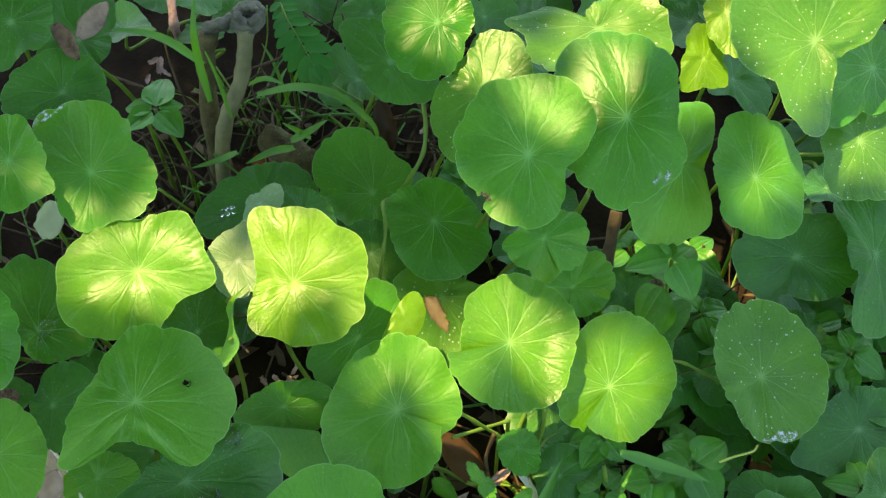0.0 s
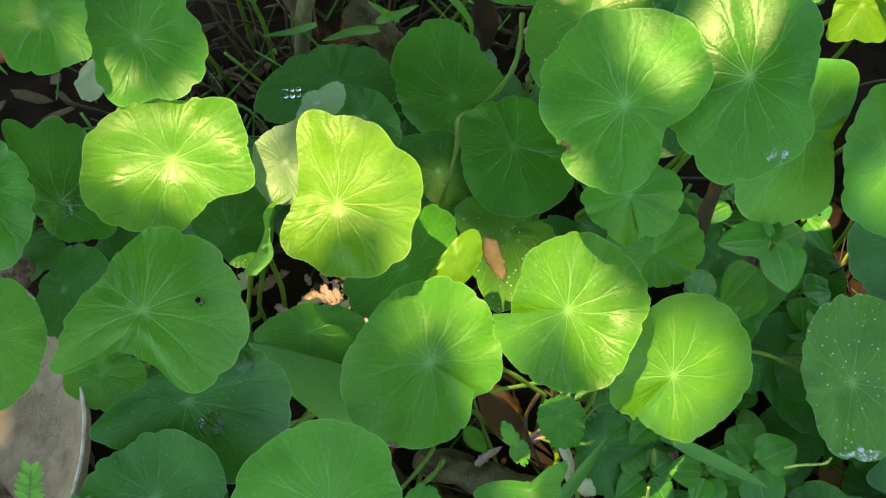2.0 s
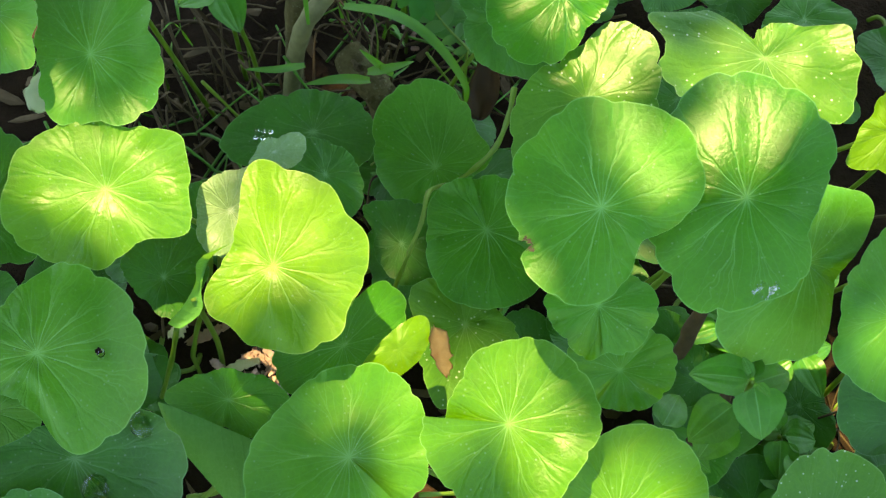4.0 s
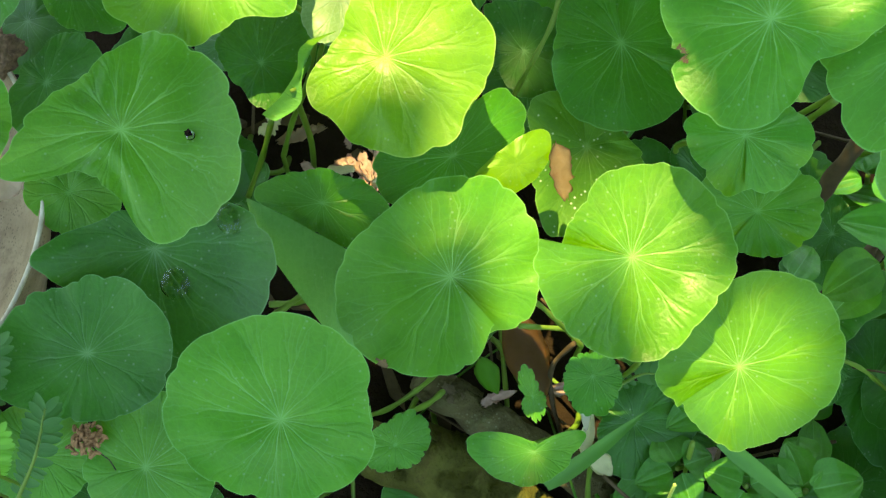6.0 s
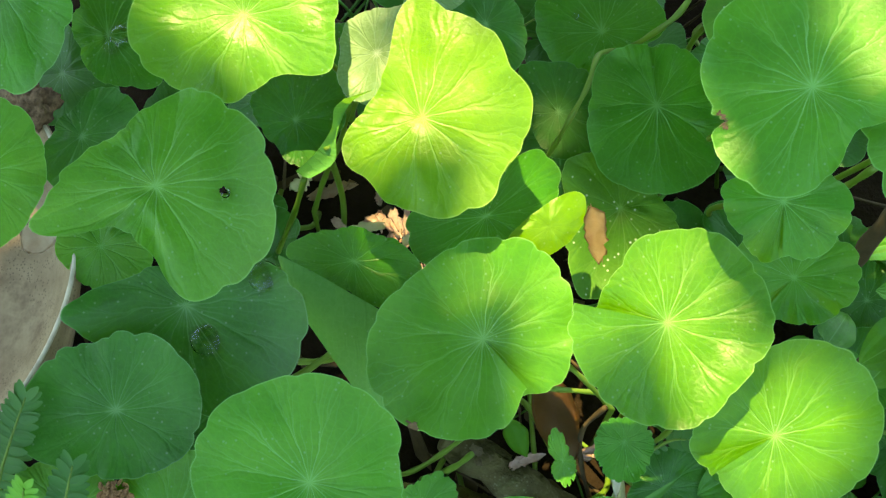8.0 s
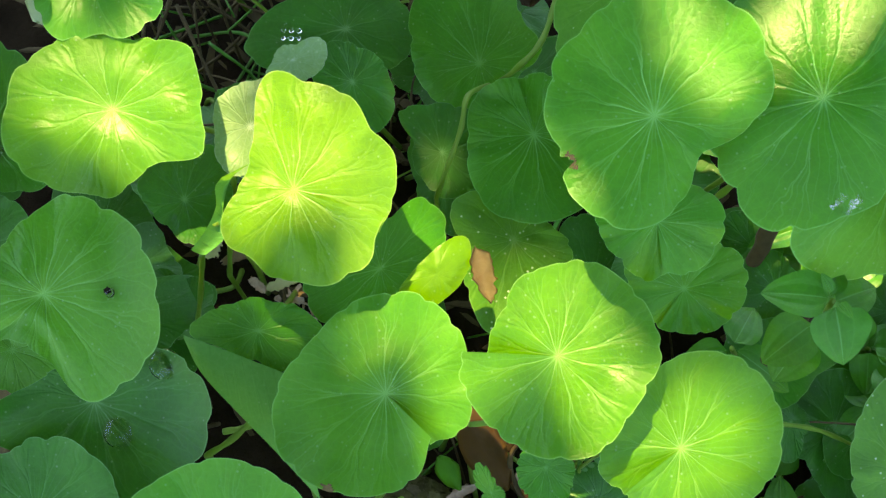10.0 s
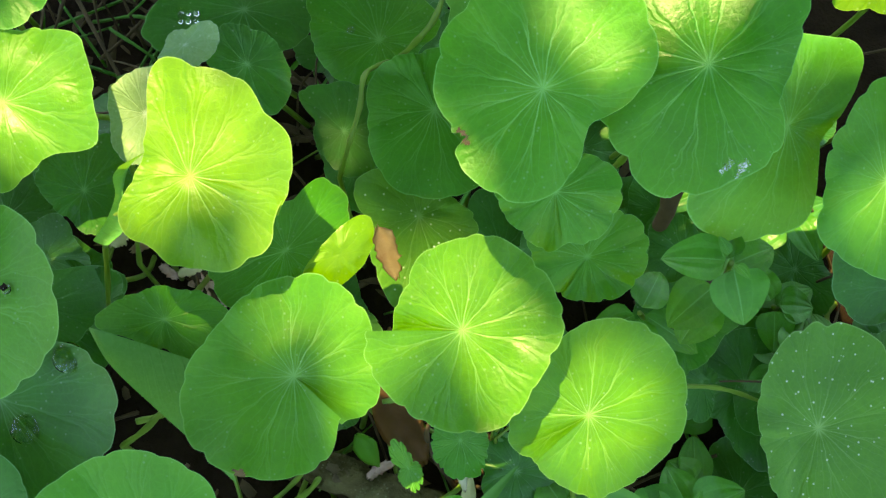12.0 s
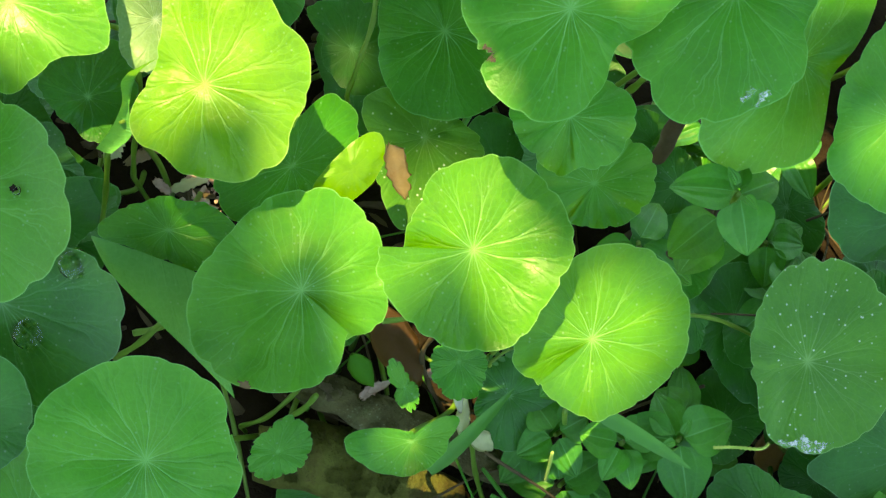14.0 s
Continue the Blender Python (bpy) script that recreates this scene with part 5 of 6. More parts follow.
stem_tangle()
lit_spot = (-0.0709, 0.2294, 0.0773)
runner([(-0.0650, 0.2500, 0.1060), (-0.0663, 0.2430, 0.1000), (-0.0690, 0.2290, 0.0870), (-0.0690, 0.2700, 0.0450), (-0.0690, 0.3050, 0.0040)], 0.0030, "pinkish-brown dry stalk standing in a patch of sun", plain_material("dry_stalk", (0.10, 0.055, 0.04), (0.30, 0.19, 0.15), 260, 0.8, 0.001, 600))
lit_chips = [(-0.0833, 0.2804, 0.0060, 0.016, 0.006, 70), (-0.0862, 0.2851, 0.0060, 0.010, 0.005, 20), (-0.0814, 0.2742, 0.0060, 0.012, 0.004, -50), (-0.0919, 0.2721, 0.0060, 0.009, 0.004, 60), (-0.0903, 0.2661, 0.0060, 0.009, 0.004, 75), (-0.0155, 0.2226, 0.0060, 0.007, 0.004, 30), (-0.0118, 0.2170, 0.0060, 0.008, 0.004, 60), (-0.0179, 0.2265, 0.0060, 0.004, 0.003, 0), (-0.0104, 0.2092, 0.0060, 0.006, 0.004, 10)]


# ---- feathery sprigs ----
def sprig(pts, leaf_len, leaf_wide, pairs, label, mats, spread=75, bare=0.08):
    """A stem with two rows of small oblong leaflets."""
    pts = [Vector(p) for p in pts]
    way = curve_points(pts[0], pts[1:-1], pts[-1], 14)
    base = Vector((way[0].x, way[0].y, ground_height(way[0].x, way[0].y)))
    top = thing("sprig", base, label, "plant", "feathery sprigs")
    bm = bmesh.new()
    tube_into(bm, [base - base] + [p - base for p in way], [0.0008] + [0.0007 - 0.0004 * i / len(way) for i in range(len(way))], 6)
    part("stem", bm, stem_mat, top)
    bm = bmesh.new()
    n = 6
    for i in range(n + 1):
        f = i / n
        w = leaf_wide * 0.5 * max(0.08, math.sin(math.pi * min(1.0, f * 0.9 + 0.08)) ** 0.55)
        for s in (-1, 0, 1):
            bm.verts.new((leaf_len * f, s * w, abs(s) * w * 0.25 - leaf_len * 0.08 * f * f))
    bm.verts.ensure_lookup_table()
    for i in range(n):
        for k in range(2):
            bm.faces.new((bm.verts[i * 3 + k], bm.verts[i * 3 + 3 + k], bm.verts[i * 3 + 4 + k], bm.verts[i * 3 + 1 + k]))
    me = bpy.data.meshes.new("leaflet")
    bm.to_mesh(me)
    bm.free()
    me.materials.append(mats)
    me.polygons.foreach_set("use_smooth", [True] * len(me.polygons))
    rng = random.Random(len(way) + pairs)
    for j in range(pairs):
        f = bare + (1 - bare) * j / (pairs - 1)
        i = min(len(way) - 2, int(f * (len(way) - 1)))
        p, ahead = way[i], (way[i + 1] - way[i]).normalized()
        up = Vector((0, -0.37, 0.93))
        up = (up - ahead * up.dot(ahead)).normalized()
        size = 0.55 + 0.45 * math.sin(math.pi * min(1.0, 0.25 + 0.75 * (1 - f) + 0.1))
        for s in (-1, 1):
            turn = radians((spread - 45 * max(0, f - 0.8) / 0.2) * s + rng.uniform(-7, 7))
            x = ahead * math.cos(turn) + up.cross(ahead) * math.sin(turn)
            z = (up + x * rng.uniform(-0.2, 0.15)).normalized()
            x = (x - z * x.dot(z)).normalized()
            m = Matrix((x, z.cross(x), z)).transposed().to_4x4() @ Matrix.Scale(size, 4)
            lf = new("leaflet", me)
            lf.parent = top
            lf.matrix_basis = Matrix.Translation(p - base) @ m
    return top


sprig_mat = plain_material("sprig_leaflet", (0.013, 0.062, 0.010), (0.030, 0.115, 0.016), 60, 0.5, 0.0003, thin=(0.15, 0.32, 0.05))
sprig_young = plain_material("sprig_young_leaflet", (0.045, 0.18, 0.012), (0.09, 0.28, 0.02), 60, 0.5, 0.0003, thin=(0.25, 0.45, 0.05))
feathery = "feathery green seedling with two rows of tiny leaflets"
sprig([(-0.1774, -0.0958, 0.0763), (-0.1721, -0.0798, 0.0954), (-0.1664, -0.0653, 0.1096), (-0.1623, -0.0524, 0.1191)], 0.0056, 0.0025, 24, feathery, sprig_young)
sprig([(-0.1516, -0.1016, 0.0908), (-0.1514, -0.0908, 0.1036), (-0.1485, -0.0791, 0.1125), (-0.1452, -0.0671, 0.1194)], 0.0064, 0.0027, 24, "feathery dark green seedling over the bowl", sprig_mat)
sprig([(-0.1393, -0.1018, 0.1075), (-0.1393, -0.0981, 0.1132), (-0.1384, -0.0914, 0.1201)], 0.0052, 0.0024, 13, feathery, sprig_young)
sprig([(-0.1322, -0.1076, 0.1094), (-0.1274, -0.0965, 0.1181), (-0.1262, -0.0841, 0.1231)], 0.0060, 0.0027, 19, "feathery dark green seedling before a round leaf", sprig_mat)
sprig([(-0.1585, -0.1016, 0.0824), (-0.1526, -0.0848, 0.0976), (-0.1473, -0.0725, 0.1068)], 0.0056, 0.0025, 19, feathery, sprig_mat)
fern_mat = plain_material("fern_leaflet", (0.010, 0.085, 0.010), (0.022, 0.128, 0.016), 60, 0.5, 0.0003, thin=(0.12, 0.34, 0.04), shine=0.15)
sprig([(-0.0148, 0.2117, 0.1040), (-0.0137, 0.1988, 0.1030), (-0.0108, 0.1860, 0.1000), (-0.0077, 0.1711, 0.0960)], 0.0145, 0.0072, 9, "dark feathery leaf with oblong leaflets in deep shade", fern_mat, 62, 0.0)
sprig([(0.0128, 0.1630, 0.0715), (0.0008, 0.1718, 0.0793), (-0.0052, 0.1820, 0.0834)], 0.011, 0.0066, 6, "dark feathery leaf with rounded leaflets in deep shade", sprig_mat, 62, 0.0)
sprig([(0.0375, -0.0372, 0.0495), (0.0433, -0.0335, 0.0510), (0.0492, -0.0326, 0.0514)], 0.005, 0.003, 6, "small dark sprig with rounded leaflets", sprig_mat, 62, 0.0)


# ---- dead leaves, litter ----
def dry_leaf(where, normal, length, width, turn, curl, mat, label, seed=0, blunt=0.55, rag=0.0):
    where = Vector(where)
    bm = bmesh.new()
    n, m = 14, 8
    rows = []
    for i in range(n + 1):
        f = i / n
        w = width * 0.5 * (math.sin(math.pi * min(0.98, max(0.02, f)) ** 0.85) ** blunt)
        row = []
        for k in range(m + 1):
            s = (2 * k / m - 1) * (1 + 0.22 * noise.noise((f * 5, seed * 3.1, (k > m / 2) * 4.0)))
            s *= 1 + rag * noise.noise((f * 9, seed * 2.3, (k > m / 2) * 7.0))
            a = s * curl
            y = w * (math.sin(a) / curl if curl > 0.01 else s)
            z = w * ((1 - math.cos(a)) / curl if curl > 0.01 else 0)
            z += 0.12 * width * noise.noise((f * 3 + seed, s * 1.5, seed)) + 0.1 * length * (f - 0.5) ** 2
            row.append(bm.verts.new((length * (f - 0.5) * (1 + 0.35 * rag * noise.noise((s * 2.5, seed * 1.7, (f > 0.5) * 5.0))), y, z)))
        rows.append(row)
    for a, b in zip(rows, rows[1:]):
        for k in range(m):
            bm.faces.new((a[k], b[k], b[k + 1], a[k + 1]))
    bmesh.ops.solidify(bm, geom=bm.faces[:], thickness=0.0003)
    ob = part("dead_leaf", bm, mat)
    ob.matrix_basis = Matrix.Translation(where) @ basis_of(normal) @ Matrix.Rotation(radians(turn), 4, "Z")
    return tagged(ob, label, "leaf", "dead leaves")


for k, (px, py, pz, length, width, turn) in enumerate(lit_chips):
    dry_leaf((px, py, pz), (0.1, -0.3, 0.9), 0.7 * length, 0.7 * width, turn, 0.5, chip_mat, "bleached dry chip lying on dark soil", 90 + k, 0.35, 0.8)
tan_words = "small tan dry leaf caught between green leaves"
dry_leaf((0.0052, 0.0103, 0.1100), (0.2, -0.35, 0.9), 0.017, 0.0074, -72, 0.7, rust_mat, tan_words, 1, 0.5, 0.7)
dry_leaf((0.0045, -0.0305, 0.0438), (0.25, -0.4, 0.9), 0.034, 0.017, -62, 0.8, plain_material("brown_leaf", (0.045, 0.022, 0.007), (0.13, 0.066, 0.018), 90, 0.5, 0.0008, 320, (0.03, 0.016, 0.008), 0.5, thin=(0.3, 0.15, 0.03)), "large curled reddish-brown dead leaf under the plants", 2)
dry_leaf((-0.1017, 0.1626, 0.1681), (0.1, -0.35, 0.9), 0.021, 0.0105, 42, 0.3, grey_dead_mat, "dry greyish-pink oval leaf lying on a green leaf", 3)
dry_leaf((-0.1154, 0.1610, 0.1611), (0.0, -0.35, 0.9), 0.020, 0.0085, -72, 0.5, plain_material("brown_oval", (0.05, 0.032, 0.014), (0.20, 0.14, 0.075), 220, 0.75, 0.0012, 420), "dry brown oval leaf lying on a green leaf", 4)
dry_leaf((0.0209, 0.1506, 0.0623), (0.0, -0.35, 0.9), 0.03, 0.014, 80, 0.5, dead_mat, "dark brown dead leaf in deep shade", 5)
dry_leaf((-0.1622, -0.0129, 0.1005), (0.2, -0.3, 0.9), 0.014, 0.011, 60, 0.3, plain_material("pink_scrap", (0.34, 0.24, 0.16), (0.52, 0.40, 0.29), 120, 0.7, 0.0006), "pinkish dry leaf scrap on the bowl rim", 6, 0.7)
dry_leaf((0.1448, -0.0620, 0.0058), (0.1, -0.3, 0.9), 0.018, 0.013, 70, 0.4, tan_mat, "yellowish-brown dying leaf among the weeds", 8)
dry_leaf((-0.1428, 0.1045, 0.1151), (0.2, -0.3, 0.9), 0.018, 0.012, 70, 0.3, plain_material("bleached_leaf", (0.42, 0.48, 0.30), (0.62, 0.66, 0.46), 80, 0.6, thin=(0.4, 0.5, 0.3)), "pale bleached leaf scrap between leaves", 9)
dry_leaf((-0.2000, 0.0154, 0.0960), (0.1, -0.2, 0.95), 0.014, 0.0065, -50, 0.3, plain_material("bleached_scrap", (0.30, 0.32, 0.30), (0.46, 0.48, 0.45), 120, 0.6, 0.0004), "small pale grey leaf scrap lying in the bowl", 10)
dry_leaf((0.0250, -0.0483, 0.0576), (0.0, -0.3, 0.9), 0.016, 0.004, -80, 0.4, plain_material("pale_scrap", (0.40, 0.38, 0.28), (0.6, 0.58, 0.46), 80, 0.6), "pale dry husk hanging between stems", 11)


cream_mat = plain_material("cream_scrap", (0.40, 0.40, 0.22), (0.66, 0.64, 0.42), 120, 0.6, 0.0005, 400, (0.30, 0.26, 0.10), 0.4, thin=(0.4, 0.42, 0.2))
dry_leaf((0.0274, -0.0559, 0.0503), (0.3, -0.3, 0.9), 0.014, 0.0055, 82, 0.5, cream_mat, "pale cream withered leaf scrap standing among stalks", 51, 0.8)
dry_leaf((0.0345, -0.0631, 0.0390), (0.1, -0.3, 0.9), 0.010, 0.0075, -40, 0.3, cream_mat, "cream withered petal scrap beside a stalk", 52, 0.7)
dry_leaf((-0.0069, -0.0385, 0.0406), (-0.2, -0.3, 0.9), 0.014, 0.0085, -55, 0.5, sprig_young, "small pale green leaf scrap on the branch", 53, 0.8)
dry_leaf((-0.0010, -0.0432, 0.0345), (0.1, -0.4, 0.9), 0.010, 0.0035, 25, 0.8, chip_mat, "pinkish curled chip on the branch", 54, 0.8)


def crumb(name, where, size, mat, label, seed):
    bm = bmesh.new()
    bmesh.ops.create_icosphere(bm, subdivisions=4, radius=size)
    for v in bm.verts:
        k = 1 + 0.55 * noise.noise(v.co / size * 1.8 + Vector((seed, 0, 0))) + 0.3 * noise.noise(v.co / size * 6 + Vector((0, seed, 0)))
        v.co *= k
        v.co.z *= 0.7
    ob = part(name, bm, mat)
    ob.location = where
    return tagged(ob, label, "debris")


def seed_cluster():
    rng = random.Random(12)
    base = Vector((-0.1199, -0.0881, 0.1002))
    top = thing("seed_cluster", base, "clump of small brown dry seeds caught on the leaves", "seeds")
    seed_mat = plain_material("brown_seeds", (0.10, 0.045, 0.018), (0.36, 0.20, 0.09), 300, 0.8, 0.001, 900)
    for _ in range(84):
        bm = bmesh.new()
        bmesh.ops.create_icosphere(bm, subdivisions=1, radius=1.0)
        seed = part("seed", bm, seed_mat, top)
        at = Vector((rng.gauss(0, 0.0024), rng.gauss(0, 0.0022), rng.uniform(-0.0005, 0.0025)))
        seed.matrix_basis = Matrix.Translation(at) @ Euler((rng.uniform(0, 3), rng.uniform(0, 3), rng.uniform(0, 3))).to_matrix().to_4x4() @ Matrix.Diagonal((0.0015, 0.0008, 0.0006, 1))
    bm = bmesh.new()
    tube_into(bm, [(0, 0, 0), (0.003, -0.002, 0.0005), (0.007, -0.004, -0.002), (0.010, -0.008, -0.008)], [0.00018] * 4, 5)
    part("thread", bm, straw_mat, top, "fine dark thread")


seed_cluster()
crumb("soil_clod", (-0.1801, 0.0335, 0.0949), 0.0075, plain_material("clod", (0.03, 0.02, 0.012), (0.20, 0.13, 0.085), 420, 0.95, 0.003, 1200, shine=0.05), "rough grey-brown clod between bowl and leaves", 5)


def litter(spots, count, seed, label, size=1.0):
    """Bits of dry leaf and bark on the soil, one object."""
    rng = random.Random(seed)
    bm = bmesh.new()
    for _ in range(count):
        cx, cy, spread = rng.choice(spots)
        x, y = cx + rng.gauss(0, spread), cy + rng.gauss(0, spread)
        z = ground_height(x, y) + rng.uniform(0.001, 0.007)
        l, w = size * rng.uniform(0.003, 0.012), min(1.0, size * 1.4) * rng.uniform(0.0008, 0.003)
        m = Matrix.Translation((x, y, z)) @ Euler((rng.uniform(-0.5, 0.5), rng.uniform(-0.5, 0.5), rng.uniform(0, 6.28))).to_matrix().to_4x4()
        j = [rng.uniform(0.55, 1.15) for _ in range(6)]
        pts = [(-l * j[0], 0.4 * w, 0), (-0.3 * l, w * j[1], 0.3 * w), (0.6 * l, 0.9 * w * j[2], 0.1 * w), (l * j[3], 0.2 * w, 0.4 * w), (0.5 * l, -w * j[4], 0.2 * w), (-0.6 * l, -0.9 * w * j[5], 0.3 * w)]
        lo = [bm.verts.new(m @ Vector(p)) for p in pts]
        hi = [bm.verts.new(m @ (Vector(p) + Vector((0, 0, 0.0006)))) for p in pts]
        bm.faces.new(hi)
        bm.faces.new(lo[::-1])
        for k in range(6):
            bm.faces.new((lo[k], lo[(k + 1) % 6], hi[(k + 1) % 6], hi[k]))
    return bm


gap = (-0.0764, 0.0487, 0.0127)
chips = (-0.0648, 0.0411, 0.0096)
tagged(part("litter", litter([(chips[0] + 0.010, chips[1] + 0.003, 0.006), (chips[0] - 0.002, chips[1] - 0.004, 0.006)], 90, 1, "", 0.36), chip_mat, smooth=False), "pinkish-brown chips of bark and leaf on soil", "litter", kind="stuff")
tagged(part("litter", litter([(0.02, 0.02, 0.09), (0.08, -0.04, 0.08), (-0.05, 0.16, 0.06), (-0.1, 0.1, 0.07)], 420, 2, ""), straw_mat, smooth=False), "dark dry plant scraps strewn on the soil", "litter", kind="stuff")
for k, (spot, length, width, turn, mat, words) in enumerate([
    ((-0.0885, 0.0428, 0.0360), 0.017, 0.0052, 28, rust_mat, "reddish-brown flake of bark lying in the gap"),
    ((-0.0844, 0.0465, 0.0340), 0.012, 0.0040, 24, rust_mat, "reddish-brown flake of bark lying in the gap"),
    ((-0.0977, 0.0437, 0.0400), 0.011, 0.0060, 60, cream_mat, "pale yellowish dry leaf scrap in the gap"),
    ((-0.0831, 0.0338, 0.0260), 0.009, 0.0036, -40, chip_mat, "pale pinkish chip of wood on soil"),
    ((-0.0736, 0.0357, 0.0240), 0.016, 0.0045, 20, cream_mat, "pale yellowish dry leaf scrap in the gap"),
    ((-0.0719, 0.0402, 0.0220), 0.010, 0.0040, 40, chip_mat, "pale pinkish chip of wood on soil"),
    ((-0.0665, 0.0394, 0.0220), 0.011, 0.0040, -35, chip_mat, "pale pinkish chip of wood on soil"),
    ((-0.0630, 0.0397, 0.0220), 0.013, 0.0050, -68, chip_mat, "pale pinkish chip of wood on soil"),
    ((-0.0594, 0.0414, 0.0220), 0.012, 0.0036, -88, chip_mat, "pale pinkish chip of wood on soil"),
    ((-0.0720, 0.0515, 0.0160), 0.006, 0.0028, -70, chip_mat, "pale pinkish chip of wood on soil"),
    ((-0.0566, 0.0336, 0.0240), 0.007, 0.0040, 30, cream_mat, "pale yellowish dry leaf scrap in the gap"),
]):
    dry_leaf(spot, (0.1, -0.3, 0.9), 0.9 * length, width, turn, 0.6, mat, words, 70 + k, 0.3, 0.9)
for k, (px, py, pz, size, turn) in enumerate([(0.0207, -0.0363, 0.0288, 0.012, 20), (-0.0045, -0.0437, 0.0301, 0.009, 40), (0.0775, -0.0444, 0.0045, 0.012, -60), (0.0638, -0.0329, 0.0260, 0.01, -30), (0.0396, 0.1420, 0.0630, 0.006, 30)]):
    dry_leaf((px, py, pz), (0.1, -0.3, 0.9), size, size * 0.42, turn, 0.5, chip_mat, "small pinkish dry chip lying on the soil", 30 + k, 0.35, 0.8)


# ---- water drops ----
def drop(where, normal, radius, flat=0.6, label="clear water drop resting on a leaf"):
    bm = bmesh.new()
    bmesh.ops.create_uvsphere(bm, u_segments=20, v_segments=12, radius=radius)
    for v in bm.verts:
        v.co.z *= flat
    ob = part("water_drop", bm, water_mat)
    ob.matrix_basis = Matrix.Translation(Vector(where)) @ basis_of(normal)
    return tagged(ob, label, "water drop", "water drops")


drop((-0.1023, -0.0402, 0.1090), (0, -0.2, 0.97), 0.0048, 0.42)
drop((-0.0878, -0.0219, 0.1192), (0.1, -0.2, 0.97), 0.0046, 0.42)
drop((-0.0987, -0.0076, 0.1423), (0, -0.2, 0.97), 0.0013, 0.5)
# dark lump standing in for a small hole in the blade
crumb("soil_crumb", (-0.0995, -0.0070, 0.1424), 0.0009, soil_mat, "tiny dark speck standing for a hole in a leaf", 8)
drop((-0.1517, 0.0533, 0.1117), (0, -0.2, 0.97), 0.0036, 0.42)
drop((-0.1537, 0.0489, 0.1110), (0, -0.2, 0.97), 0.0024, 0.42)
for k in range(7):
    drop(Vector((-0.0685, 0.1150, 0.0758)) + Vector((0.0028 * (k % 3) - 0.002, 0.003 * (k // 3) - 0.003, 0.0004)), (0, -0.2, 0.97), 0.0008 + 0.0002 * (k % 2), 0.6, "tiny water drop on a dark leaf")
drop((-0.0746, 0.1048, 0.0734), (0, -0.2, 0.97), 0.0026, 0.42)
drop((-0.0084, 0.1033, 0.0812), (0, -0.2, 0.97), 0.0014, 0.42)


# ---- low leaves filling the bed ----
def low_leaves():
    rng = random.Random(77)
    made = 0
    for _ in range(2500):
        if made >= 250:
            break
        x, y = rng.uniform(-0.30, 0.38), rng.uniform(-0.27, 0.34)
        if (x - gap[0]) ** 2 + (y - gap[1] + 0.006) ** 2 < 0.032 ** 2 or (x + 0.06) ** 2 + (y - 0.19) ** 2 < 0.08 ** 2:
            continue
        if (x + 0.236) ** 2 + (y + 0.03) ** 2 < 0.1 ** 2 or (abs(x - 0.02) < 0.09 and abs(y + 0.07) < 0.04) or (x < -0.12 and y > 0.09):
            continue
        made += 1
        lobes = [rng.gauss(0, 0.10) for _ in range(6)] + [rng.gauss(0, 0.03) for _ in range(6)]
        # filler blades take the dark base, shade included in its colour
        pennywort((x, y, rng.uniform(0.018, 0.05)), (rng.gauss(0, 0.2), -0.15 + rng.gauss(0, 0.2), 1), rng.uniform(0.012, 0.021), lobes, rng.uniform(-0.08, 0.12), (rng.gauss(0, 0.05), rng.gauss(0, 0.05)), "shade_dark", label="low dark pennywort leaf in shade near the soil", seg=84)


low_leaves()

# ---- unseen tree added overhead, whose crown breaks the sunlight ----
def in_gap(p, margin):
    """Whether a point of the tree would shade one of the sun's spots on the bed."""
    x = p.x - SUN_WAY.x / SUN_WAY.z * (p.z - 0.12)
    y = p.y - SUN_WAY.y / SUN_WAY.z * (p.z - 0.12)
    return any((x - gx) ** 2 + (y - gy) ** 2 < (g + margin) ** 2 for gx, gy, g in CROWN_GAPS)


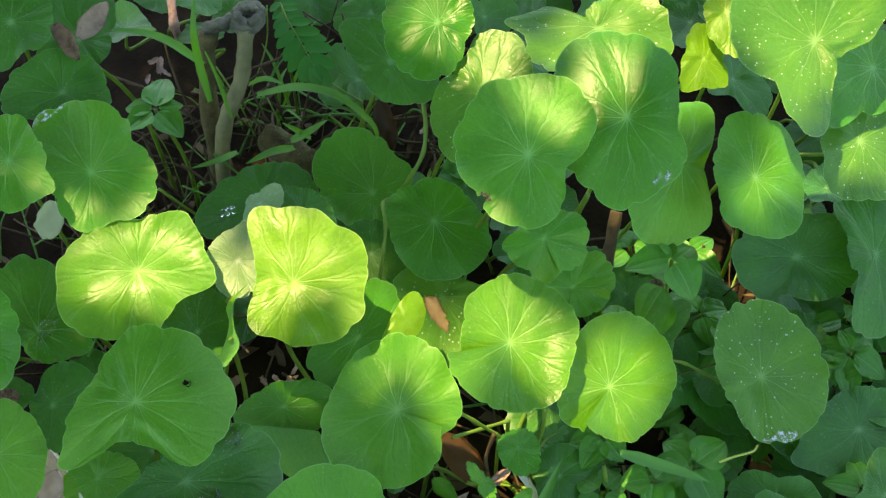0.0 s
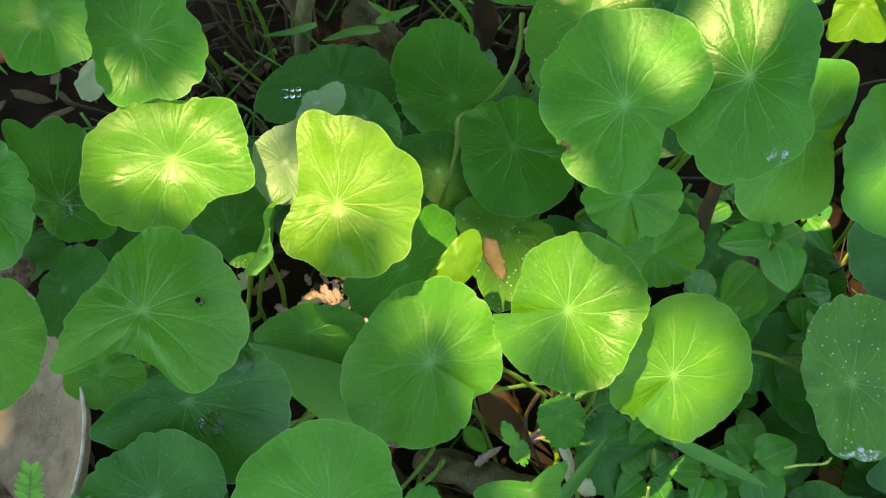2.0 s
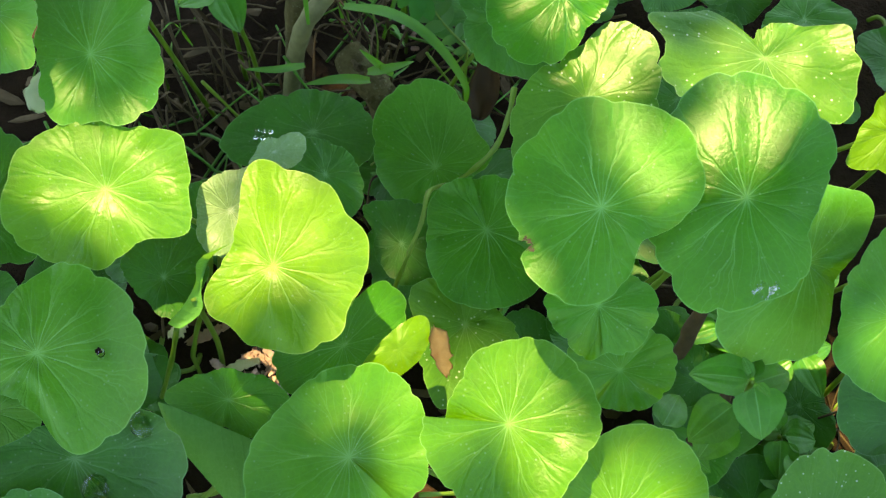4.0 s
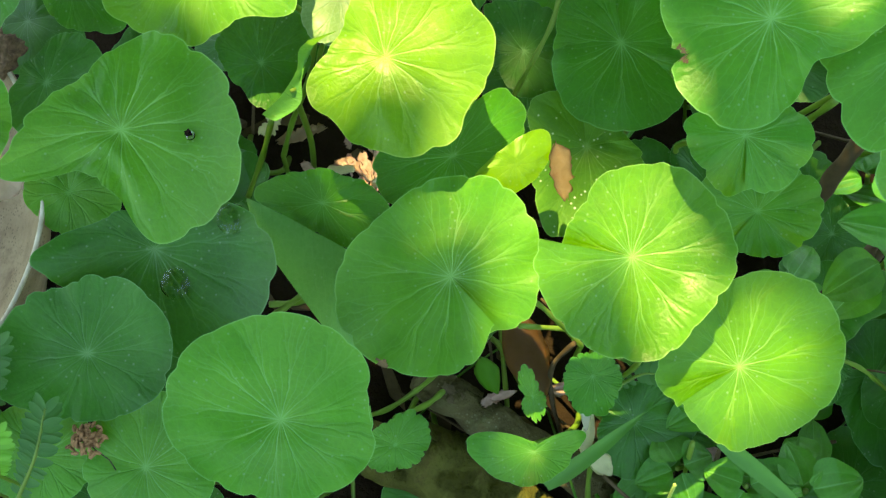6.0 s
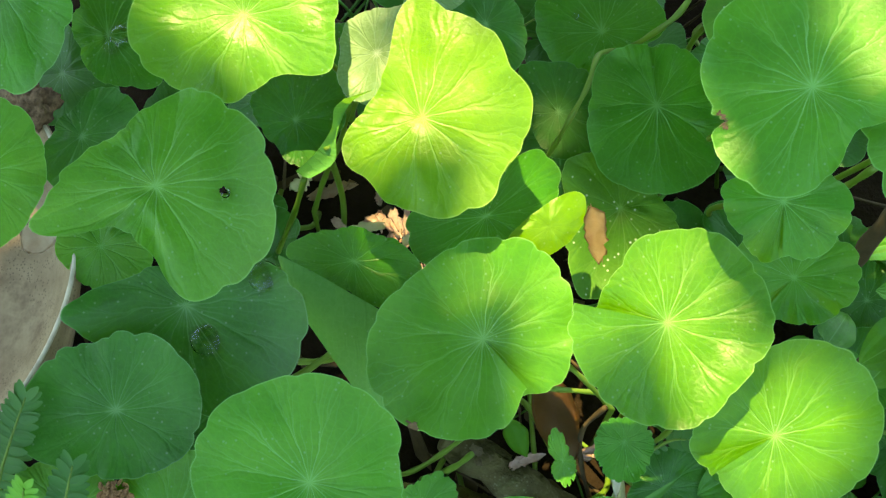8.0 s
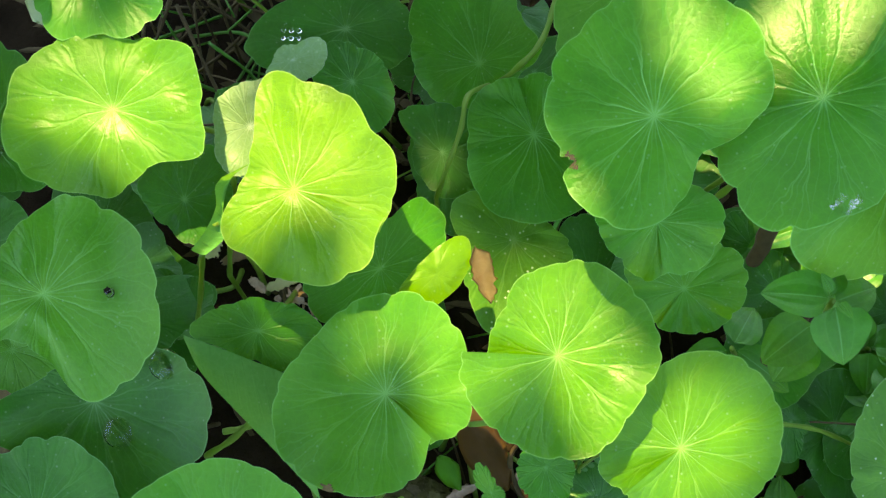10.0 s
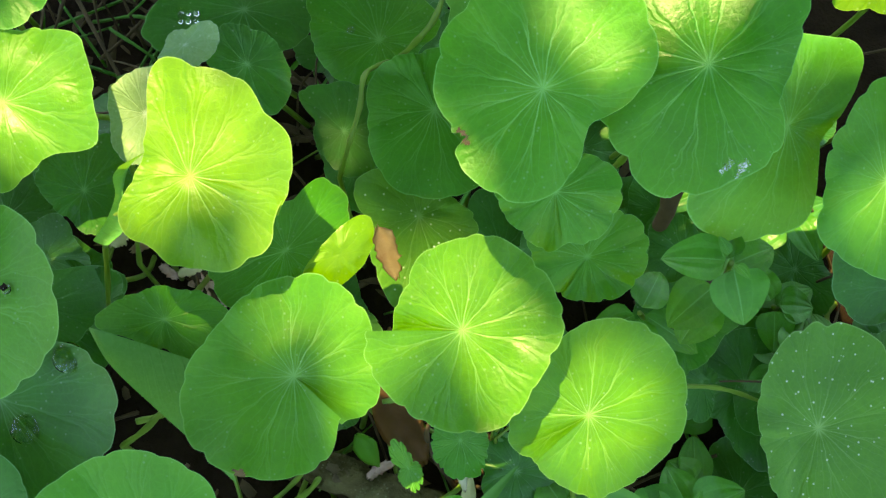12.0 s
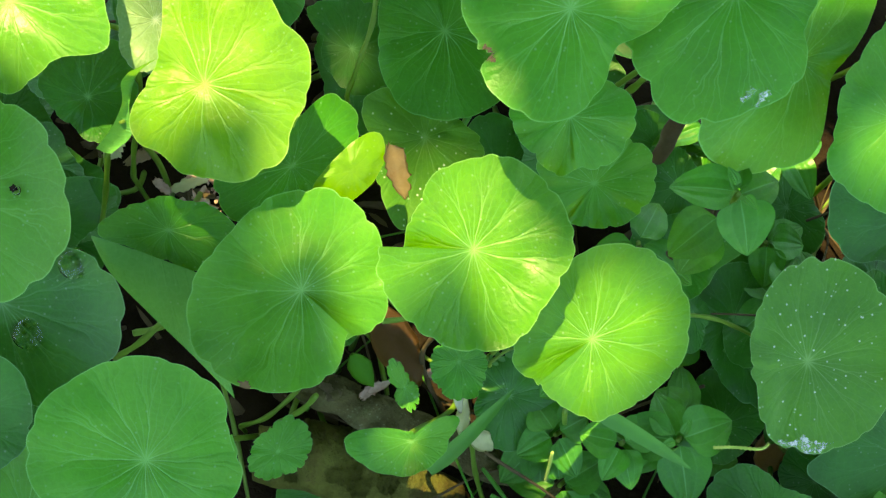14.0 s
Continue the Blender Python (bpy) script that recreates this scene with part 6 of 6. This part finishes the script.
def shade_tree():
    rng = random.Random(5)
    side = SUN_WAY.orthogonal().normalized()
    other = SUN_WAY.cross(side)
    middle = Vector((0.0, 0.03, 0.11))
    centre = middle + SUN_WAY * 1.5
    foot = Vector((-1.0, 1.2, -0.01))
    fork = Vector((-0.78, 0.98, 1.15))
    top = thing("shade_tree", foot, "unseen leafy tree added to dapple the sunlight on the bed", "tree")
    bm = bmesh.new()
    tube_into(bm, [p - foot for p in curve_points(foot - Vector((0, 0, 0.05)), [foot + Vector((0.04, -0.02, 0.4)), foot + Vector((0.10, -0.10, 0.8))], fork, 6)], [0.08 - 0.0022 * i for i in range(19)], 12)
    part("trunk", bm, bark_mat, top)
    made = 0
    for _ in range(600):
        a = rng.uniform(0, 2 * math.pi)
        end = centre + (side * math.cos(a) + other * math.sin(a)) * rng.uniform(0.05, 0.6) + SUN_WAY * rng.uniform(-0.2, 0.25)
        way = curve_points(fork, [(fork * 0.55 + end * 0.45) + Vector((rng.uniform(-0.15, 0.15), rng.uniform(-0.15, 0.15), 0.12))], end, 8)
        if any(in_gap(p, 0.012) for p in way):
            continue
        made += 1
        bm = bmesh.new()
        tube_into(bm, [p - foot for p in way], [0.030 - 0.0015 * i for i in range(17)], 7)
        for j in range(5, 16):
            tip = way[j] + Vector((rng.uniform(-0.25, 0.25), rng.uniform(-0.25, 0.25), rng.uniform(-0.05, 0.2)))
            twig = [way[j], (way[j] + tip) / 2 + Vector((0, 0, 0.03)), tip]
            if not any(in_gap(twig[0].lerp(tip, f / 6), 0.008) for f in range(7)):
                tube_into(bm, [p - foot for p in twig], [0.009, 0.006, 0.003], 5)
        part("limb", bm, bark_mat, top)
        if made == 12:
            break
    bm = bmesh.new()
    for _ in range(15500):
        a, f = rng.uniform(0, 2 * math.pi), math.sqrt(rng.random())
        reach = 0.80 * (1 + 0.55 * max(0.0, (side * math.cos(a) + other * math.sin(a)).dot(Vector((0, -1, 0)))) + 0.22 * noise.noise((math.cos(a) * 1.6, math.sin(a) * 1.6, 4.0)))
        px, py = f * reach * math.cos(a), f * reach * math.sin(a)
        dome = math.sqrt(max(0.0, 1 - f * f))
        high = 1.15 + rng.random() * (0.15 + 0.6 * dome)
        size = rng.uniform(0.028, 0.052)
        place = middle + side * px + other * py + SUN_WAY * high
        if f > 0.42 and noise.noise((px * 7, py * 7, 2.5)) > 0.62 - 0.5 * f:
            continue
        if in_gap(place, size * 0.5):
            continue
        n = (SUN_WAY + Vector((rng.uniform(-0.6, 0.6), rng.uniform(-0.6, 0.6), 0))).normalized()
        turn = Matrix.Translation(place - foot) @ n.to_track_quat("Z", "Y").to_matrix().to_4x4() @ Matrix.Rotation(rng.uniform(0, 6.28), 4, "Z")
        pts = [(0, -1, 0), (0.45, -0.45, 0.08), (0.5, 0.2, 0.1), (0, 1, -0.1), (-0.5, 0.2, 0.1), (-0.45, -0.45, 0.08)]
        vs = [bm.verts.new(turn @ Vector((x * size, y * size, z * size))) for x, y, z in pts]
        bm.faces.new((vs[0], vs[1], vs[2], vs[3]))
        bm.faces.new((vs[0], vs[3], vs[4], vs[5]))
    crown = part("crown", bm, canopy_mat, top, smooth=False)
    tagged(crown, kind="stuff")


# holes left in the added crown, set where sun should reach the bed
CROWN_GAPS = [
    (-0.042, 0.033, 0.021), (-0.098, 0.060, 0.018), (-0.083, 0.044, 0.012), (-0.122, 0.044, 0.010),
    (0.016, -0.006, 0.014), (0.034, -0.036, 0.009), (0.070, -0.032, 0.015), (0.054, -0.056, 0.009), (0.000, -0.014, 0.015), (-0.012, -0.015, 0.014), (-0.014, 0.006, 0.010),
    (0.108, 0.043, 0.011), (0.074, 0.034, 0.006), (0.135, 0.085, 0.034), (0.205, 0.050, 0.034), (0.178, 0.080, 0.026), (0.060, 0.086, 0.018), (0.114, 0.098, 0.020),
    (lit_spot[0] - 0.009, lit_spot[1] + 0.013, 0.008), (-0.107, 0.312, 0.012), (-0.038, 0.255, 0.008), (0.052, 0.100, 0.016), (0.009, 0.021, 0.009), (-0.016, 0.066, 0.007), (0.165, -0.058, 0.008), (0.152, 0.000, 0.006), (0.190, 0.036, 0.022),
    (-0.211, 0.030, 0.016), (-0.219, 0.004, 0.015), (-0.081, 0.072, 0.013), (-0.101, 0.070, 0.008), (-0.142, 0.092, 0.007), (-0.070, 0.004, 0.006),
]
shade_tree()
